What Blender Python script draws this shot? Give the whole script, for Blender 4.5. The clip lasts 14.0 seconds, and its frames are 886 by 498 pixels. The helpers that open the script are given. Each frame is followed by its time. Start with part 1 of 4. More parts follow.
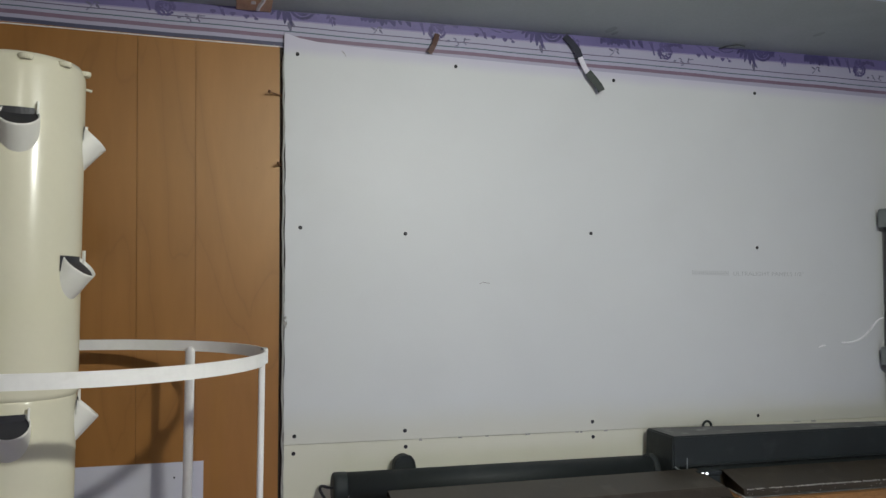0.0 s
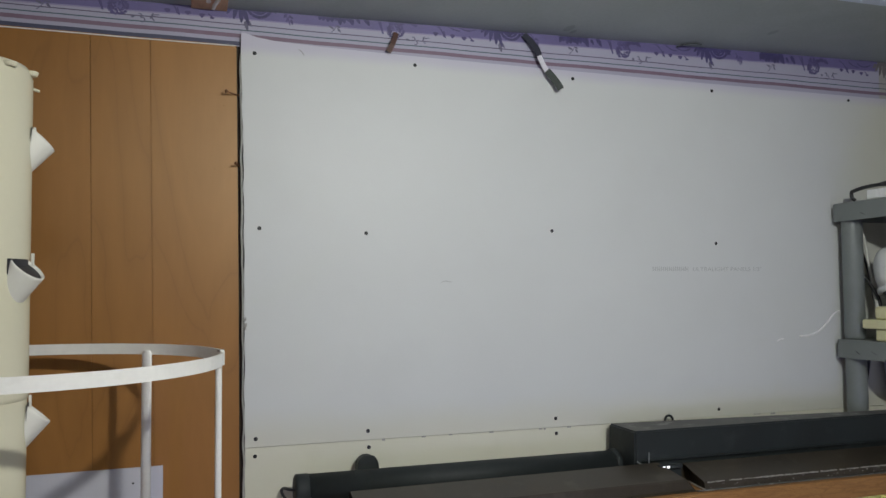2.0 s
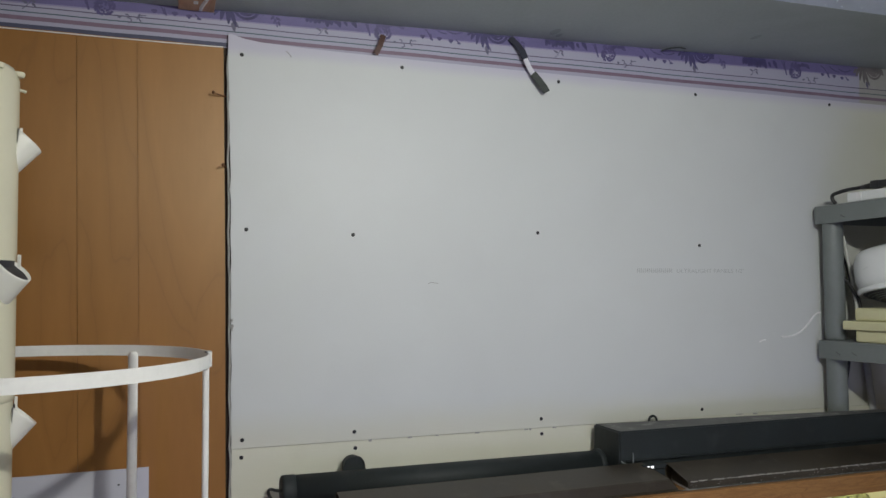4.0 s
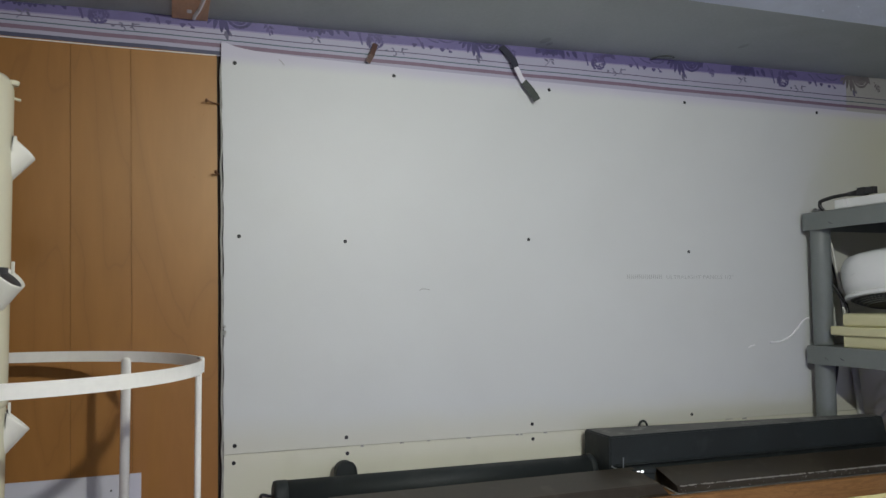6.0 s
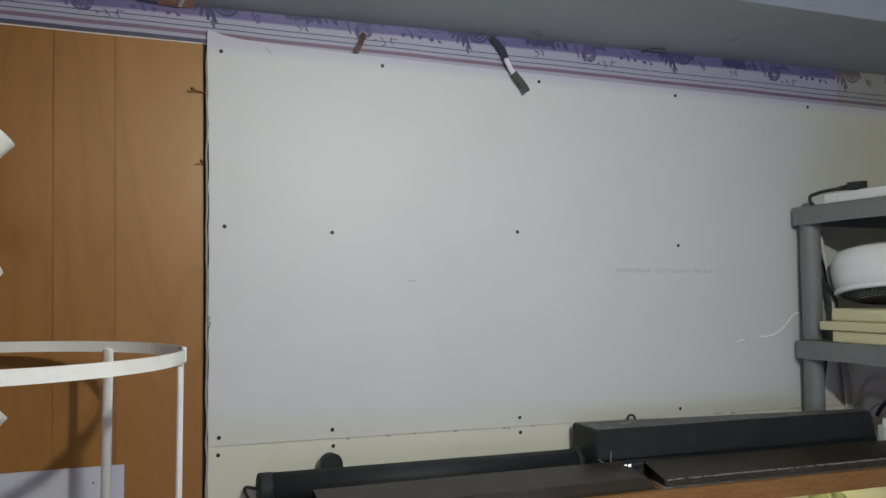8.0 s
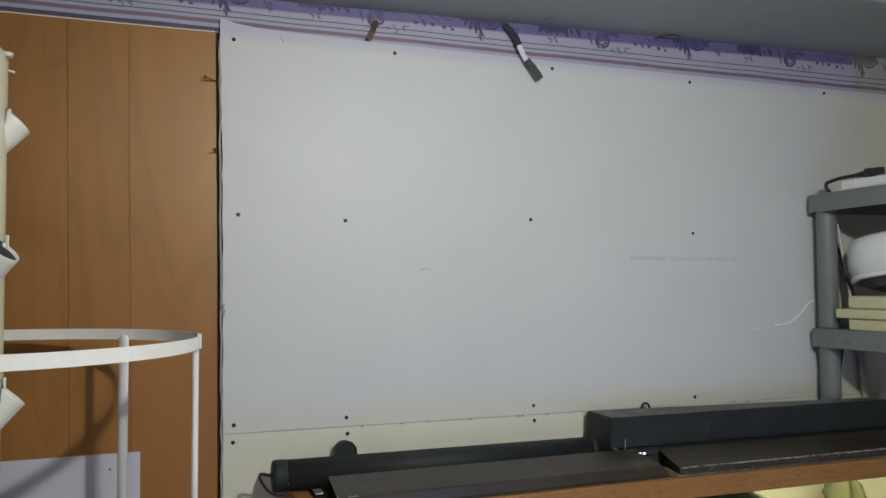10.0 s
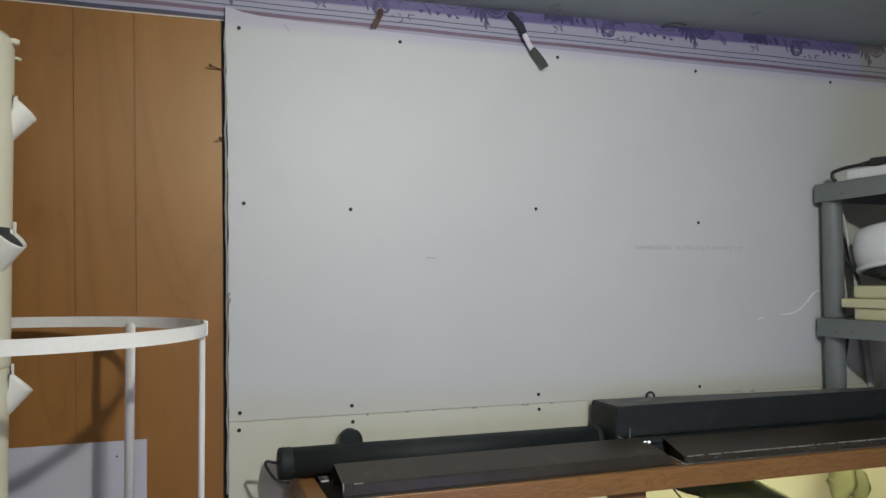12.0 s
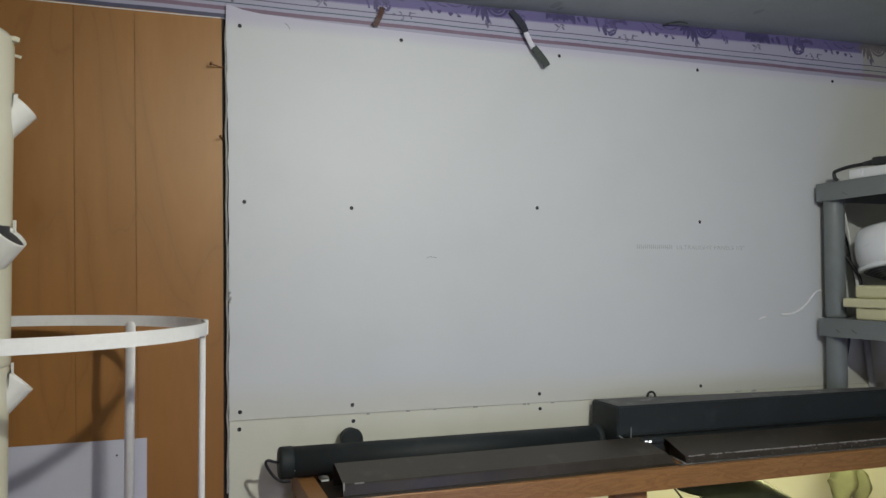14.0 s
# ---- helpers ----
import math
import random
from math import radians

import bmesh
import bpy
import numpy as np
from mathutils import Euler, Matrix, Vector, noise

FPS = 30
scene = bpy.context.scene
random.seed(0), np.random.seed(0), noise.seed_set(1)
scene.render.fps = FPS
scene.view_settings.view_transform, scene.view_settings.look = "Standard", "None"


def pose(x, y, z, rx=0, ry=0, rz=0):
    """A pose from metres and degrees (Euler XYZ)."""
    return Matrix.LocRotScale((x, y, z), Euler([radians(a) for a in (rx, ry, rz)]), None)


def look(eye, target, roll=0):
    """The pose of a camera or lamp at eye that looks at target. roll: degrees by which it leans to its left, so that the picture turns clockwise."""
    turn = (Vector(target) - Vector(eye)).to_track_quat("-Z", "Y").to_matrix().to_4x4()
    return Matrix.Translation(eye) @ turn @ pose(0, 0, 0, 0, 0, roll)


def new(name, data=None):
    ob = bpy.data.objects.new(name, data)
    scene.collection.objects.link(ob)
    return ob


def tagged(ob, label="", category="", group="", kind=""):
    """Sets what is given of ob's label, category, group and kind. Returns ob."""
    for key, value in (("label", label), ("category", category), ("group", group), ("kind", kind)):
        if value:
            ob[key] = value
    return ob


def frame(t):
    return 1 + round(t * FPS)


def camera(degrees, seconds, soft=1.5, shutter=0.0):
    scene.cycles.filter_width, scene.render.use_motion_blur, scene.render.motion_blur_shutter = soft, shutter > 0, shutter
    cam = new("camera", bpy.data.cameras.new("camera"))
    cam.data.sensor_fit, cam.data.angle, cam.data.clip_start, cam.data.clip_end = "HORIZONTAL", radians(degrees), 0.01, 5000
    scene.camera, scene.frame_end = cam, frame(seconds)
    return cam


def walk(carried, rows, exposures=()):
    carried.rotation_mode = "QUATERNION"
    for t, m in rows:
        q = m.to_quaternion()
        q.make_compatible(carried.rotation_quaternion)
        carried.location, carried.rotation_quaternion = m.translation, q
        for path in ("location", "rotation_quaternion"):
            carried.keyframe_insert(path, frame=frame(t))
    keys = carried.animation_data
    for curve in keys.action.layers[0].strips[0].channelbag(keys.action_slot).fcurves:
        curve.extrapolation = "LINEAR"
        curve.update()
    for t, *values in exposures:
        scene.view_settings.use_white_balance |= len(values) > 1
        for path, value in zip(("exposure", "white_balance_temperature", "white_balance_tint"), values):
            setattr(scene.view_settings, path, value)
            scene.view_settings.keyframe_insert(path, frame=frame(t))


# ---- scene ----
cam = camera(58.5, 14.0)
PATH = [
    (0, (0.092, -0.03, 1.684), (0.629, 1.894, 1.783), 0.3),
    (0.5, (0.103, -0.035, 1.682), (0.654, 1.885, 1.776), -0.0),
    (1, (0.106, -0.038, 1.686), (0.684, 1.875, 1.782), -0.3),
    (1.5, (0.113, -0.035, 1.683), (0.705, 1.874, 1.776), -0.4),
    (2, (0.124, -0.036, 1.678), (0.73, 1.867, 1.779), -0.5),
    (2.5, (0.125, -0.04, 1.676), (0.743, 1.86, 1.773), -0.5),
    (3, (0.121, -0.04, 1.679), (0.749, 1.856, 1.777), -0.4),
    (5.5, (0.113, -0.065, 1.681), (0.767, 1.822, 1.794), -0.6),
    (6, (0.115, -0.069, 1.68), (0.772, 1.816, 1.798), -0.5),
    (6.5, (0.118, -0.073, 1.686), (0.784, 1.809, 1.807), -0.4),
    (7, (0.135, -0.068, 1.686), (0.814, 1.809, 1.813), -0.2),
    (7.5, (0.136, -0.063, 1.675), (0.815, 1.815, 1.795), -0.1),
    (8, (0.139, -0.057, 1.666), (0.811, 1.823, 1.775), -0.2),
    (8.5, (0.145, -0.048, 1.653), (0.81, 1.836, 1.752), -0.3),
    (9, (0.142, -0.047, 1.651), (0.798, 1.84, 1.745), -0.4),
    (11.5, (0.131, -0.053, 1.648), (0.768, 1.842, 1.727), -0.2),
    (12, (0.131, -0.049, 1.639), (0.767, 1.846, 1.711), -0.3),
    (12.5, (0.129, -0.045, 1.637), (0.764, 1.85, 1.711), -0.3),
    (13, (0.128, -0.049, 1.643), (0.76, 1.847, 1.72), -0.2),
    (13.5, (0.131, -0.05, 1.649), (0.766, 1.846, 1.72), -0.1),
    (14, (0.13, -0.042, 1.641), (0.766, 1.853, 1.709), -0.2),
]
walk(cam, [(t, look(eye, target, roll)) for t, eye, target, roll in PATH])

# ---------------------------------------------------------------- light
world = bpy.data.worlds.new("world")
scene.world = world
world.use_nodes = True
world.node_tree.nodes["Background"].inputs["Color"].default_value = (0.75, 0.8, 0.9, 1)
world.node_tree.nodes["Background"].inputs["Strength"].default_value = 0.03


def area_lamp(name, place, target, size, watts, colour, size_y=None):
    data = bpy.data.lights.new(name, "AREA")
    data.energy, data.color, data.size = watts, colour, size
    if size_y:
        data.shape, data.size_y = "RECTANGLE", size_y
    ob = new(name, data)
    ob.matrix_world = look(place, target)
    return ob


area_lamp("ceiling_lamp_light", (1.05, 0.12, 2.480), (0.9, 2.0, 1.3), 0.10, 53, (0.98, 1.0, 0.94))
area_lamp("second_ceiling_lamp_light", (0.0, 0.22, 2.480), (0.3, 2.2, 1.5), 0.10, 4.2, (1.0, 0.97, 0.86))
area_lamp("grow_lamp_light", (-0.75, 0.10, 0.84), (0.2, 2.3, 1.0), 0.10, 1.7, (0.36, 0.20, 1.0))
# unseen bluish violet source, aimed and powered to fill the shaded rack
area_lamp("grow_panel_fill", (1.60, -0.30, 0.66), (2.6, 2.4, 1.8), 0.30, 8.5, (0.58, 0.60, 1.0))
area_lamp("under_bench_light", (2.15, 2.16, 0.985), (2.15, 2.24, 0.2), 1.5, 4.3, (0.98, 0.95, 0.48), 0.05)

# ---------------------------------------------------------------- materials


def material(name, colour, rough=0.6, metal=0.0, vary=0.12, scale=3.0, fine=60.0, bump=0.15, stretch=(1, 1, 1),
             stain=None, stain_amount=0.0, random_tone=0.0, spec=0.5, rough_vary=0.1):
    """A surface with slow tone changes, fine grain, optional stains and relief."""
    m = bpy.data.materials.new(name)
    m.use_nodes = True
    nt = m.node_tree
    nodes, links = nt.nodes, nt.links
    bsdf = nodes["Principled BSDF"]
    coord = nodes.new("ShaderNodeTexCoord")
    mapping = nodes.new("ShaderNodeMapping")
    mapping.inputs["Scale"].default_value = stretch
    links.new(coord.outputs["Object"], mapping.inputs["Vector"])
    slow = nodes.new("ShaderNodeTexNoise")
    slow.inputs["Scale"].default_value, slow.inputs["Detail"].default_value = scale, 5
    slow.inputs["Distortion"].default_value = 0.6
    quick = nodes.new("ShaderNodeTexNoise")
    quick.inputs["Scale"].default_value, quick.inputs["Detail"].default_value = fine, 3
    for n in (slow, quick):
        links.new(mapping.outputs["Vector"], n.inputs["Vector"])
    add = nodes.new("ShaderNodeMath")
    add.operation = "MULTIPLY_ADD"
    add.inputs[1].default_value = 0.4
    links.new(quick.outputs["Fac"], add.inputs[0])
    links.new(slow.outputs["Fac"], add.inputs[2])
    ramp = nodes.new("ShaderNodeMapRange")
    ramp.inputs["From Min"].default_value, ramp.inputs["From Max"].default_value = 0.4, 1.0
    ramp.inputs["To Min"].default_value, ramp.inputs["To Max"].default_value = 1 - vary, 1 + vary
    links.new(add.outputs[0], ramp.inputs["Value"])
    tone = ramp.outputs["Result"]
    if random_tone:
        info = nodes.new("ShaderNodeObjectInfo")
        r2 = nodes.new("ShaderNodeMapRange")
        r2.inputs["To Min"].default_value, r2.inputs["To Max"].default_value = 1 - random_tone, 1 + random_tone
        links.new(info.outputs["Random"], r2.inputs["Value"])
        mul = nodes.new("ShaderNodeMath")
        mul.operation = "MULTIPLY"
        links.new(tone, mul.inputs[0])
        links.new(r2.outputs["Result"], mul.inputs[1])
        tone = mul.outputs[0]
    base = nodes.new("ShaderNodeVectorMath")
    base.operation = "SCALE"
    base.inputs[0].default_value = colour
    links.new(tone, base.inputs["Scale"])
    out = base.outputs["Vector"]
    if stain:
        blot = nodes.new("ShaderNodeTexNoise")
        blot.inputs["Scale"].default_value, blot.inputs["Detail"].default_value = scale * 2.3, 8
        links.new(mapping.outputs["Vector"], blot.inputs["Vector"])
        cut = nodes.new("ShaderNodeMapRange")
        cut.inputs["From Min"].default_value, cut.inputs["From Max"].default_value = 0.56, 0.72
        cut.inputs["To Max"].default_value = stain_amount
        links.new(blot.outputs["Fac"], cut.inputs["Value"])
        mix = nodes.new("ShaderNodeMix")
        mix.data_type = "RGBA"
        mix.inputs["B"].default_value = (*stain, 1)
        links.new(cut.outputs["Result"], mix.inputs["Factor"])
        links.new(out, mix.inputs["A"])
        out = mix.outputs["Result"]
    links.new(out, bsdf.inputs["Base Color"])
    rr = nodes.new("ShaderNodeMapRange")
    rr.inputs["To Min"].default_value, rr.inputs["To Max"].default_value = max(0.05, rough - rough_vary), min(1, rough + rough_vary)
    links.new(slow.outputs["Fac"], rr.inputs["Value"])
    links.new(rr.outputs["Result"], bsdf.inputs["Roughness"])
    bsdf.inputs["Metallic"].default_value = metal
    bsdf.inputs["Specular IOR Level"].default_value = spec
    if bump:
        b = nodes.new("ShaderNodeBump")
        b.inputs["Strength"].default_value, b.inputs["Distance"].default_value = bump, 0.002
        links.new(add.outputs[0], b.inputs["Height"])
        links.new(b.outputs["Normal"], bsdf.inputs["Normal"])
    return m


def wood_material(name, light, dark, along, rough=0.45, ring=9.0, random_tone=0.0, pore=1.0, lines=0.10):
    """Wood with its grain drawn out along the axis 'along'."""
    m = bpy.data.materials.new(name)
    m.use_nodes = True
    nodes, links = m.node_tree.nodes, m.node_tree.links
    bsdf = nodes["Principled BSDF"]
    coord = nodes.new("ShaderNodeTexCoord")
    mapping = nodes.new("ShaderNodeMapping")
    mapping.inputs["Scale"].default_value = [0.16 if i == along else 1.0 for i in range(3)]
    links.new(coord.outputs["Object"], mapping.inputs["Vector"])
    shift = nodes.new("ShaderNodeVectorMath")
    shift.operation = "ADD"
    info = nodes.new("ShaderNodeObjectInfo")
    links.new(mapping.outputs["Vector"], shift.inputs[0])
    links.new(info.outputs["Random"], shift.inputs[1])
    figure = nodes.new("ShaderNodeTexNoise")
    figure.inputs["Scale"].default_value, figure.inputs["Detail"].default_value = ring, 3
    figure.inputs["Distortion"].default_value = 1.2
    links.new(shift.outputs["Vector"], figure.inputs["Vector"])
    bands = nodes.new("ShaderNodeMath")
    bands.operation = "PINGPONG"
    bands.inputs[1].default_value = 0.09
    links.new(figure.outputs["Fac"], bands.inputs[0])
    pores = nodes.new("ShaderNodeTexNoise")
    pores.inputs["Scale"].default_value, pores.inputs["Detail"].default_value = ring * 24, 2
    links.new(shift.outputs["Vector"], pores.inputs["Vector"])
    add = nodes.new("ShaderNodeMath")
    add.operation = "MULTIPLY_ADD"
    add.inputs[1].default_value = 5.5
    links.new(bands.outputs[0], add.inputs[0])
    grain = nodes.new("ShaderNodeMath")
    grain.operation = "MULTIPLY_ADD"
    grain.inputs[1].default_value, grain.inputs[2].default_value = pore, (1 - pore) * 0.5
    links.new(pores.outputs["Fac"], grain.inputs[0])
    links.new(grain.outputs[0], add.inputs[2])
    fac = nodes.new("ShaderNodeMapRange")
    fac.inputs["From Min"].default_value, fac.inputs["From Max"].default_value = 0.25, 1.2
    links.new(add.outputs[0], fac.inputs["Value"])
    mix = nodes.new("ShaderNodeMix")
    mix.data_type = "RGBA"
    mix.inputs["A"].default_value, mix.inputs["B"].default_value = (*dark, 1), (*light, 1)
    links.new(fac.outputs["Result"], mix.inputs["Factor"])
    tone = nodes.new("ShaderNodeMapRange")
    tone.inputs["To Min"].default_value, tone.inputs["To Max"].default_value = 1 - random_tone, 1 + random_tone
    links.new(info.outputs["Random"], tone.inputs["Value"])
    ringline = nodes.new("ShaderNodeMapRange")
    ringline.inputs["From Min"].default_value, ringline.inputs["From Max"].default_value = 0.0, 0.006
    ringline.inputs["To Min"].default_value = 1 - lines
    links.new(bands.outputs[0], ringline.inputs["Value"])
    both = nodes.new("ShaderNodeMath")
    both.operation = "MULTIPLY"
    links.new(tone.outputs["Result"], both.inputs[0])
    links.new(ringline.outputs["Result"], both.inputs[1])
    scale = nodes.new("ShaderNodeVectorMath")
    scale.operation = "SCALE"
    links.new(mix.outputs["Result"], scale.inputs[0])
    links.new(both.outputs[0], scale.inputs["Scale"])
    links.new(scale.outputs["Vector"], bsdf.inputs["Base Color"])
    bsdf.inputs["Roughness"].default_value = rough
    b = nodes.new("ShaderNodeBump")
    b.inputs["Strength"].default_value, b.inputs["Distance"].default_value = 0.08, 0.001
    links.new(pores.outputs["Fac"], b.inputs["Height"])
    links.new(b.outputs["Normal"], bsdf.inputs["Normal"])
    return m


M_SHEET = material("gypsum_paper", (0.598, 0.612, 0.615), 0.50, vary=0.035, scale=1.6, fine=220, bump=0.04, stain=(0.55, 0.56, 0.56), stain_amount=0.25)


def blend_over(mat, colour, axis, start, end, amount, rough_edge=0.0, slope=0.0):
    """Tints a surface from start to end along one axis, with an uneven border; slope tilts the border along x."""
    nodes, links = mat.node_tree.nodes, mat.node_tree.links
    bsdf = nodes["Principled BSDF"]
    under = bsdf.inputs["Base Color"].links[0].from_socket
    coord = nodes.new("ShaderNodeTexCoord")
    split = nodes.new("ShaderNodeSeparateXYZ")
    links.new(coord.outputs["Object"], split.inputs[0])
    tilt = nodes.new("ShaderNodeMath")
    tilt.operation = "MULTIPLY_ADD"
    tilt.inputs[1].default_value = slope
    links.new(split.outputs["X"], tilt.inputs[0])
    links.new(split.outputs[axis], tilt.inputs[2])
    noise = nodes.new("ShaderNodeTexNoise")
    noise.inputs["Scale"].default_value, noise.inputs["Detail"].default_value = 7.0, 4
    links.new(coord.outputs["Object"], noise.inputs["Vector"])
    wobble = nodes.new("ShaderNodeMath")
    wobble.operation = "MULTIPLY_ADD"
    wobble.inputs[1].default_value = rough_edge
    links.new(noise.outputs["Fac"], wobble.inputs[0])
    links.new(tilt.outputs[0], wobble.inputs[2])
    span = nodes.new("ShaderNodeMapRange")
    span.interpolation_type = "SMOOTHSTEP"
    span.inputs["From Min"].default_value, span.inputs["From Max"].default_value = start + rough_edge / 2, end + rough_edge / 2
    span.inputs["To Max"].default_value = amount
    links.new(wobble.outputs[0], span.inputs["Value"])
    mix = nodes.new("ShaderNodeMix")
    mix.data_type = "RGBA"
    mix.inputs["B"].default_value = (*colour, 1)
    links.new(span.outputs["Result"], mix.inputs["Factor"])
    links.new(under, mix.inputs["A"])
    links.new(mix.outputs["Result"], bsdf.inputs["Base Color"])


# warm light towards the corner, painted into the sheet's colour
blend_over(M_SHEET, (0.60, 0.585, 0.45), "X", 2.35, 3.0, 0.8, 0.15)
# lilac tint towards the top edge
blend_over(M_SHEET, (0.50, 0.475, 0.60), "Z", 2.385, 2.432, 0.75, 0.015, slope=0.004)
# yellow light rising from under the bench, painted in above the seam
blend_over(M_SHEET, (0.60, 0.59, 0.50), "Z", 1.34, 1.215, 0.75, 0.05)
M_CREAM = material("cream_gypsum_paper", (0.64, 0.63, 0.525), 0.6, vary=0.04, scale=2.0, fine=200, bump=0.04, stain=(0.52, 0.50, 0.40), stain_amount=0.3)
M_CORE = material("torn_gypsum_edge", (0.36, 0.355, 0.335), 0.9, vary=0.25, scale=30, fine=160, bump=0.5)
M_WALLBOARD = material("old_wallboard", (0.50, 0.48, 0.40), 0.7, vary=0.08, scale=2.0, fine=80)
# near-black tone that paints the shade inside gaps
M_DARKGAP = material("gap_shade", (0.035, 0.025, 0.018), 0.8, vary=0.3, scale=20)
M_PANEL = wood_material("oak_panelling", (0.318, 0.137, 0.030), (0.246, 0.101, 0.020), 2, rough=0.44, ring=3.2, random_tone=0.05, pore=0.45, lines=0.09)
M_PANEL.node_tree.nodes["Principled BSDF"].inputs["Specular IOR Level"].default_value = 1.0
M_PANEL.node_tree.nodes["Principled BSDF"].inputs["Specular Tint"].default_value = (1.0, 0.88, 0.66, 1)
M_GROOVE = material("panelling_groove", (0.23, 0.108, 0.026), 0.7, vary=0.2, scale=20)
M_BENCH = wood_material("golden_oak_edge", (0.36, 0.180, 0.060), (0.215, 0.096, 0.030), 0, rough=0.4, ring=34.0)
M_BATTEN = wood_material("bare_pine", (0.60, 0.38, 0.24), (0.50, 0.30, 0.18), 1, rough=0.6, ring=9.0)
M_SOFFIT = material("satin_soffit_grey", (0.345, 0.385, 0.385), 0.45, vary=0.16, scale=2.5, fine=90, bump=0.08, stain=(0.37, 0.395, 0.41), stain_amount=0.55)
M_DARKSPOT = material("darker_soffit_grey", (0.27, 0.30, 0.30), 0.5, vary=0.15, scale=20, fine=90)
M_POPCORN = material("sprayed_ceiling_texture", (0.66, 0.72, 0.84), 0.85, vary=0.12, scale=6, fine=240, bump=0.9)
M_FLOOR = material("grey_floor", (0.30, 0.29, 0.27), 0.5, vary=0.15, scale=2, fine=40)
M_ROOM = material("room_wall_paint", (0.66, 0.65, 0.60), 0.7, vary=0.05, scale=1.2, fine=60)
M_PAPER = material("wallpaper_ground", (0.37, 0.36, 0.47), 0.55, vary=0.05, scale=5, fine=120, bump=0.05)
M_BEIGEPAPER = material("beige_wallpaper_ground", (0.36, 0.35, 0.335), 0.55, vary=0.10, scale=7, fine=120, bump=0.05)
# violet light on the border's top, painted into these two print colours
M_PURPLE = material("wallpaper_violet_light", (0.138, 0.118, 0.27), 0.5, vary=0.12, scale=9, fine=120, bump=0.05)
M_LILAC = material("wallpaper_violet_fade", (0.27, 0.24, 0.39), 0.5, vary=0.10, scale=9, fine=120, bump=0.05)
M_INK = material("wallpaper_dark_ink", (0.055, 0.048, 0.135), 0.5, vary=0.35, scale=30, fine=150, bump=0.0)
M_INKMID = material("wallpaper_mid_ink", (0.082, 0.07, 0.175), 0.5, vary=0.3, scale=30, fine=150, bump=0.0)
M_SPRIG = material("wallpaper_grey_ink", (0.125, 0.118, 0.185), 0.5, vary=0.3, scale=30, fine=150, bump=0.0)
M_BROWNINK = material("wallpaper_brown_ink", (0.15, 0.135, 0.14), 0.5, vary=0.3, scale=30, fine=150, bump=0.0)
M_GREEN = material("wallpaper_teal_stripe", (0.065, 0.10, 0.13), 0.5, vary=0.15, scale=12, bump=0.0)
M_RED = material("wallpaper_rose_stripe", (0.195, 0.128, 0.185), 0.5, vary=0.12, scale=12, bump=0.0)
M_NAVY = material("wallpaper_navy_stripe", (0.062, 0.066, 0.115), 0.5, vary=0.15, scale=12, bump=0.0)
M_LINE = material("wallpaper_plum_line", (0.10, 0.075, 0.14), 0.5, vary=0.15, scale=12, bump=0.0)
M_SCREW = material("black_phosphate_steel", (0.018, 0.018, 0.02), 0.45, metal=0.4, vary=0.2, scale=200)
M_RUST = material("rusty_nail_steel", (0.20, 0.10, 0.05), 0.6, metal=0.6, vary=0.3, scale=100)
M_TOWER = material("ivory_plastic", (0.63, 0.60, 0.455), 0.23, vary=0.03, scale=4, fine=90, bump=0.0, rough_vary=0.01, spec=0.38)
M_CUP = material("white_plastic", (0.74, 0.73, 0.665), 0.35, vary=0.03, scale=8, fine=90, bump=0.02)
M_NET = material("black_net_cup", (0.02, 0.02, 0.024), 0.5, vary=0.2, scale=40)
M_CAGE = material("white_painted_plastic", (0.80, 0.79, 0.75), 0.38, vary=0.06, scale=14, fine=120, bump=0.06, stain=(0.66, 0.64, 0.58), stain_amount=0.25)
M_CARD = material("white_card", (0.53, 0.53, 0.60), 0.6, vary=0.03, scale=3, fine=100, bump=0.03)
M_BLACK = material("matt_black_plastic", (0.0100, 0.0145, 0.0152), 0.66, vary=0.3, scale=6, fine=150, bump=0.1, stain=(0.03, 0.034, 0.036), stain_amount=0.5)
M_DUST = material("dusty_black_plastic", (0.105, 0.105, 0.10), 0.75, vary=0.35, scale=9, fine=150, bump=0.15, stain=(0.27, 0.27, 0.25), stain_amount=0.8)
M_HOOD = material("brown_enamelled_steel", (0.035, 0.028, 0.019), 0.40, vary=0.38, scale=7, fine=120, bump=0.10, stain=(0.075, 0.066, 0.052), stain_amount=0.6)
M_CHIP = material("chipped_enamel", (0.33, 0.315, 0.29), 0.6, vary=0.4, scale=60, fine=200, bump=0.3)
M_RACK = material("grey_resin", (0.178, 0.196, 0.190), 0.42, vary=0.08, scale=6, fine=130, bump=0.08, stain=(0.22, 0.235, 0.23), stain_amount=0.3)
M_BOX = material("cream_box_plastic", (0.63, 0.60, 0.36), 0.4, vary=0.04, scale=7, fine=120, bump=0.04)
M_WHITE = material("white_appliance_plastic", (0.76, 0.77, 0.76), 0.3, vary=0.03, scale=6, fine=100, bump=0.02)
M_CABLE = material("black_cable_rubber", (0.015, 0.015, 0.016), 0.45, vary=0.2, scale=50)
M_CABLEW = material("white_cable_rubber", (0.60, 0.60, 0.56), 0.45, vary=0.1, scale=50)
M_STRAPD = material("dark_strap_cloth", (0.022, 0.024, 0.042), 0.7, vary=0.3, scale=60, fine=400, bump=0.3)
M_STRAPG = material("grey_strap_cloth", (0.055, 0.065, 0.060), 0.7, vary=0.4, scale=50, fine=400, bump=0.3)
M_STRAPW = material("white_strap_cloth", (0.68, 0.66, 0.74), 0.6, vary=0.1, scale=60, fine=400, bump=0.2)
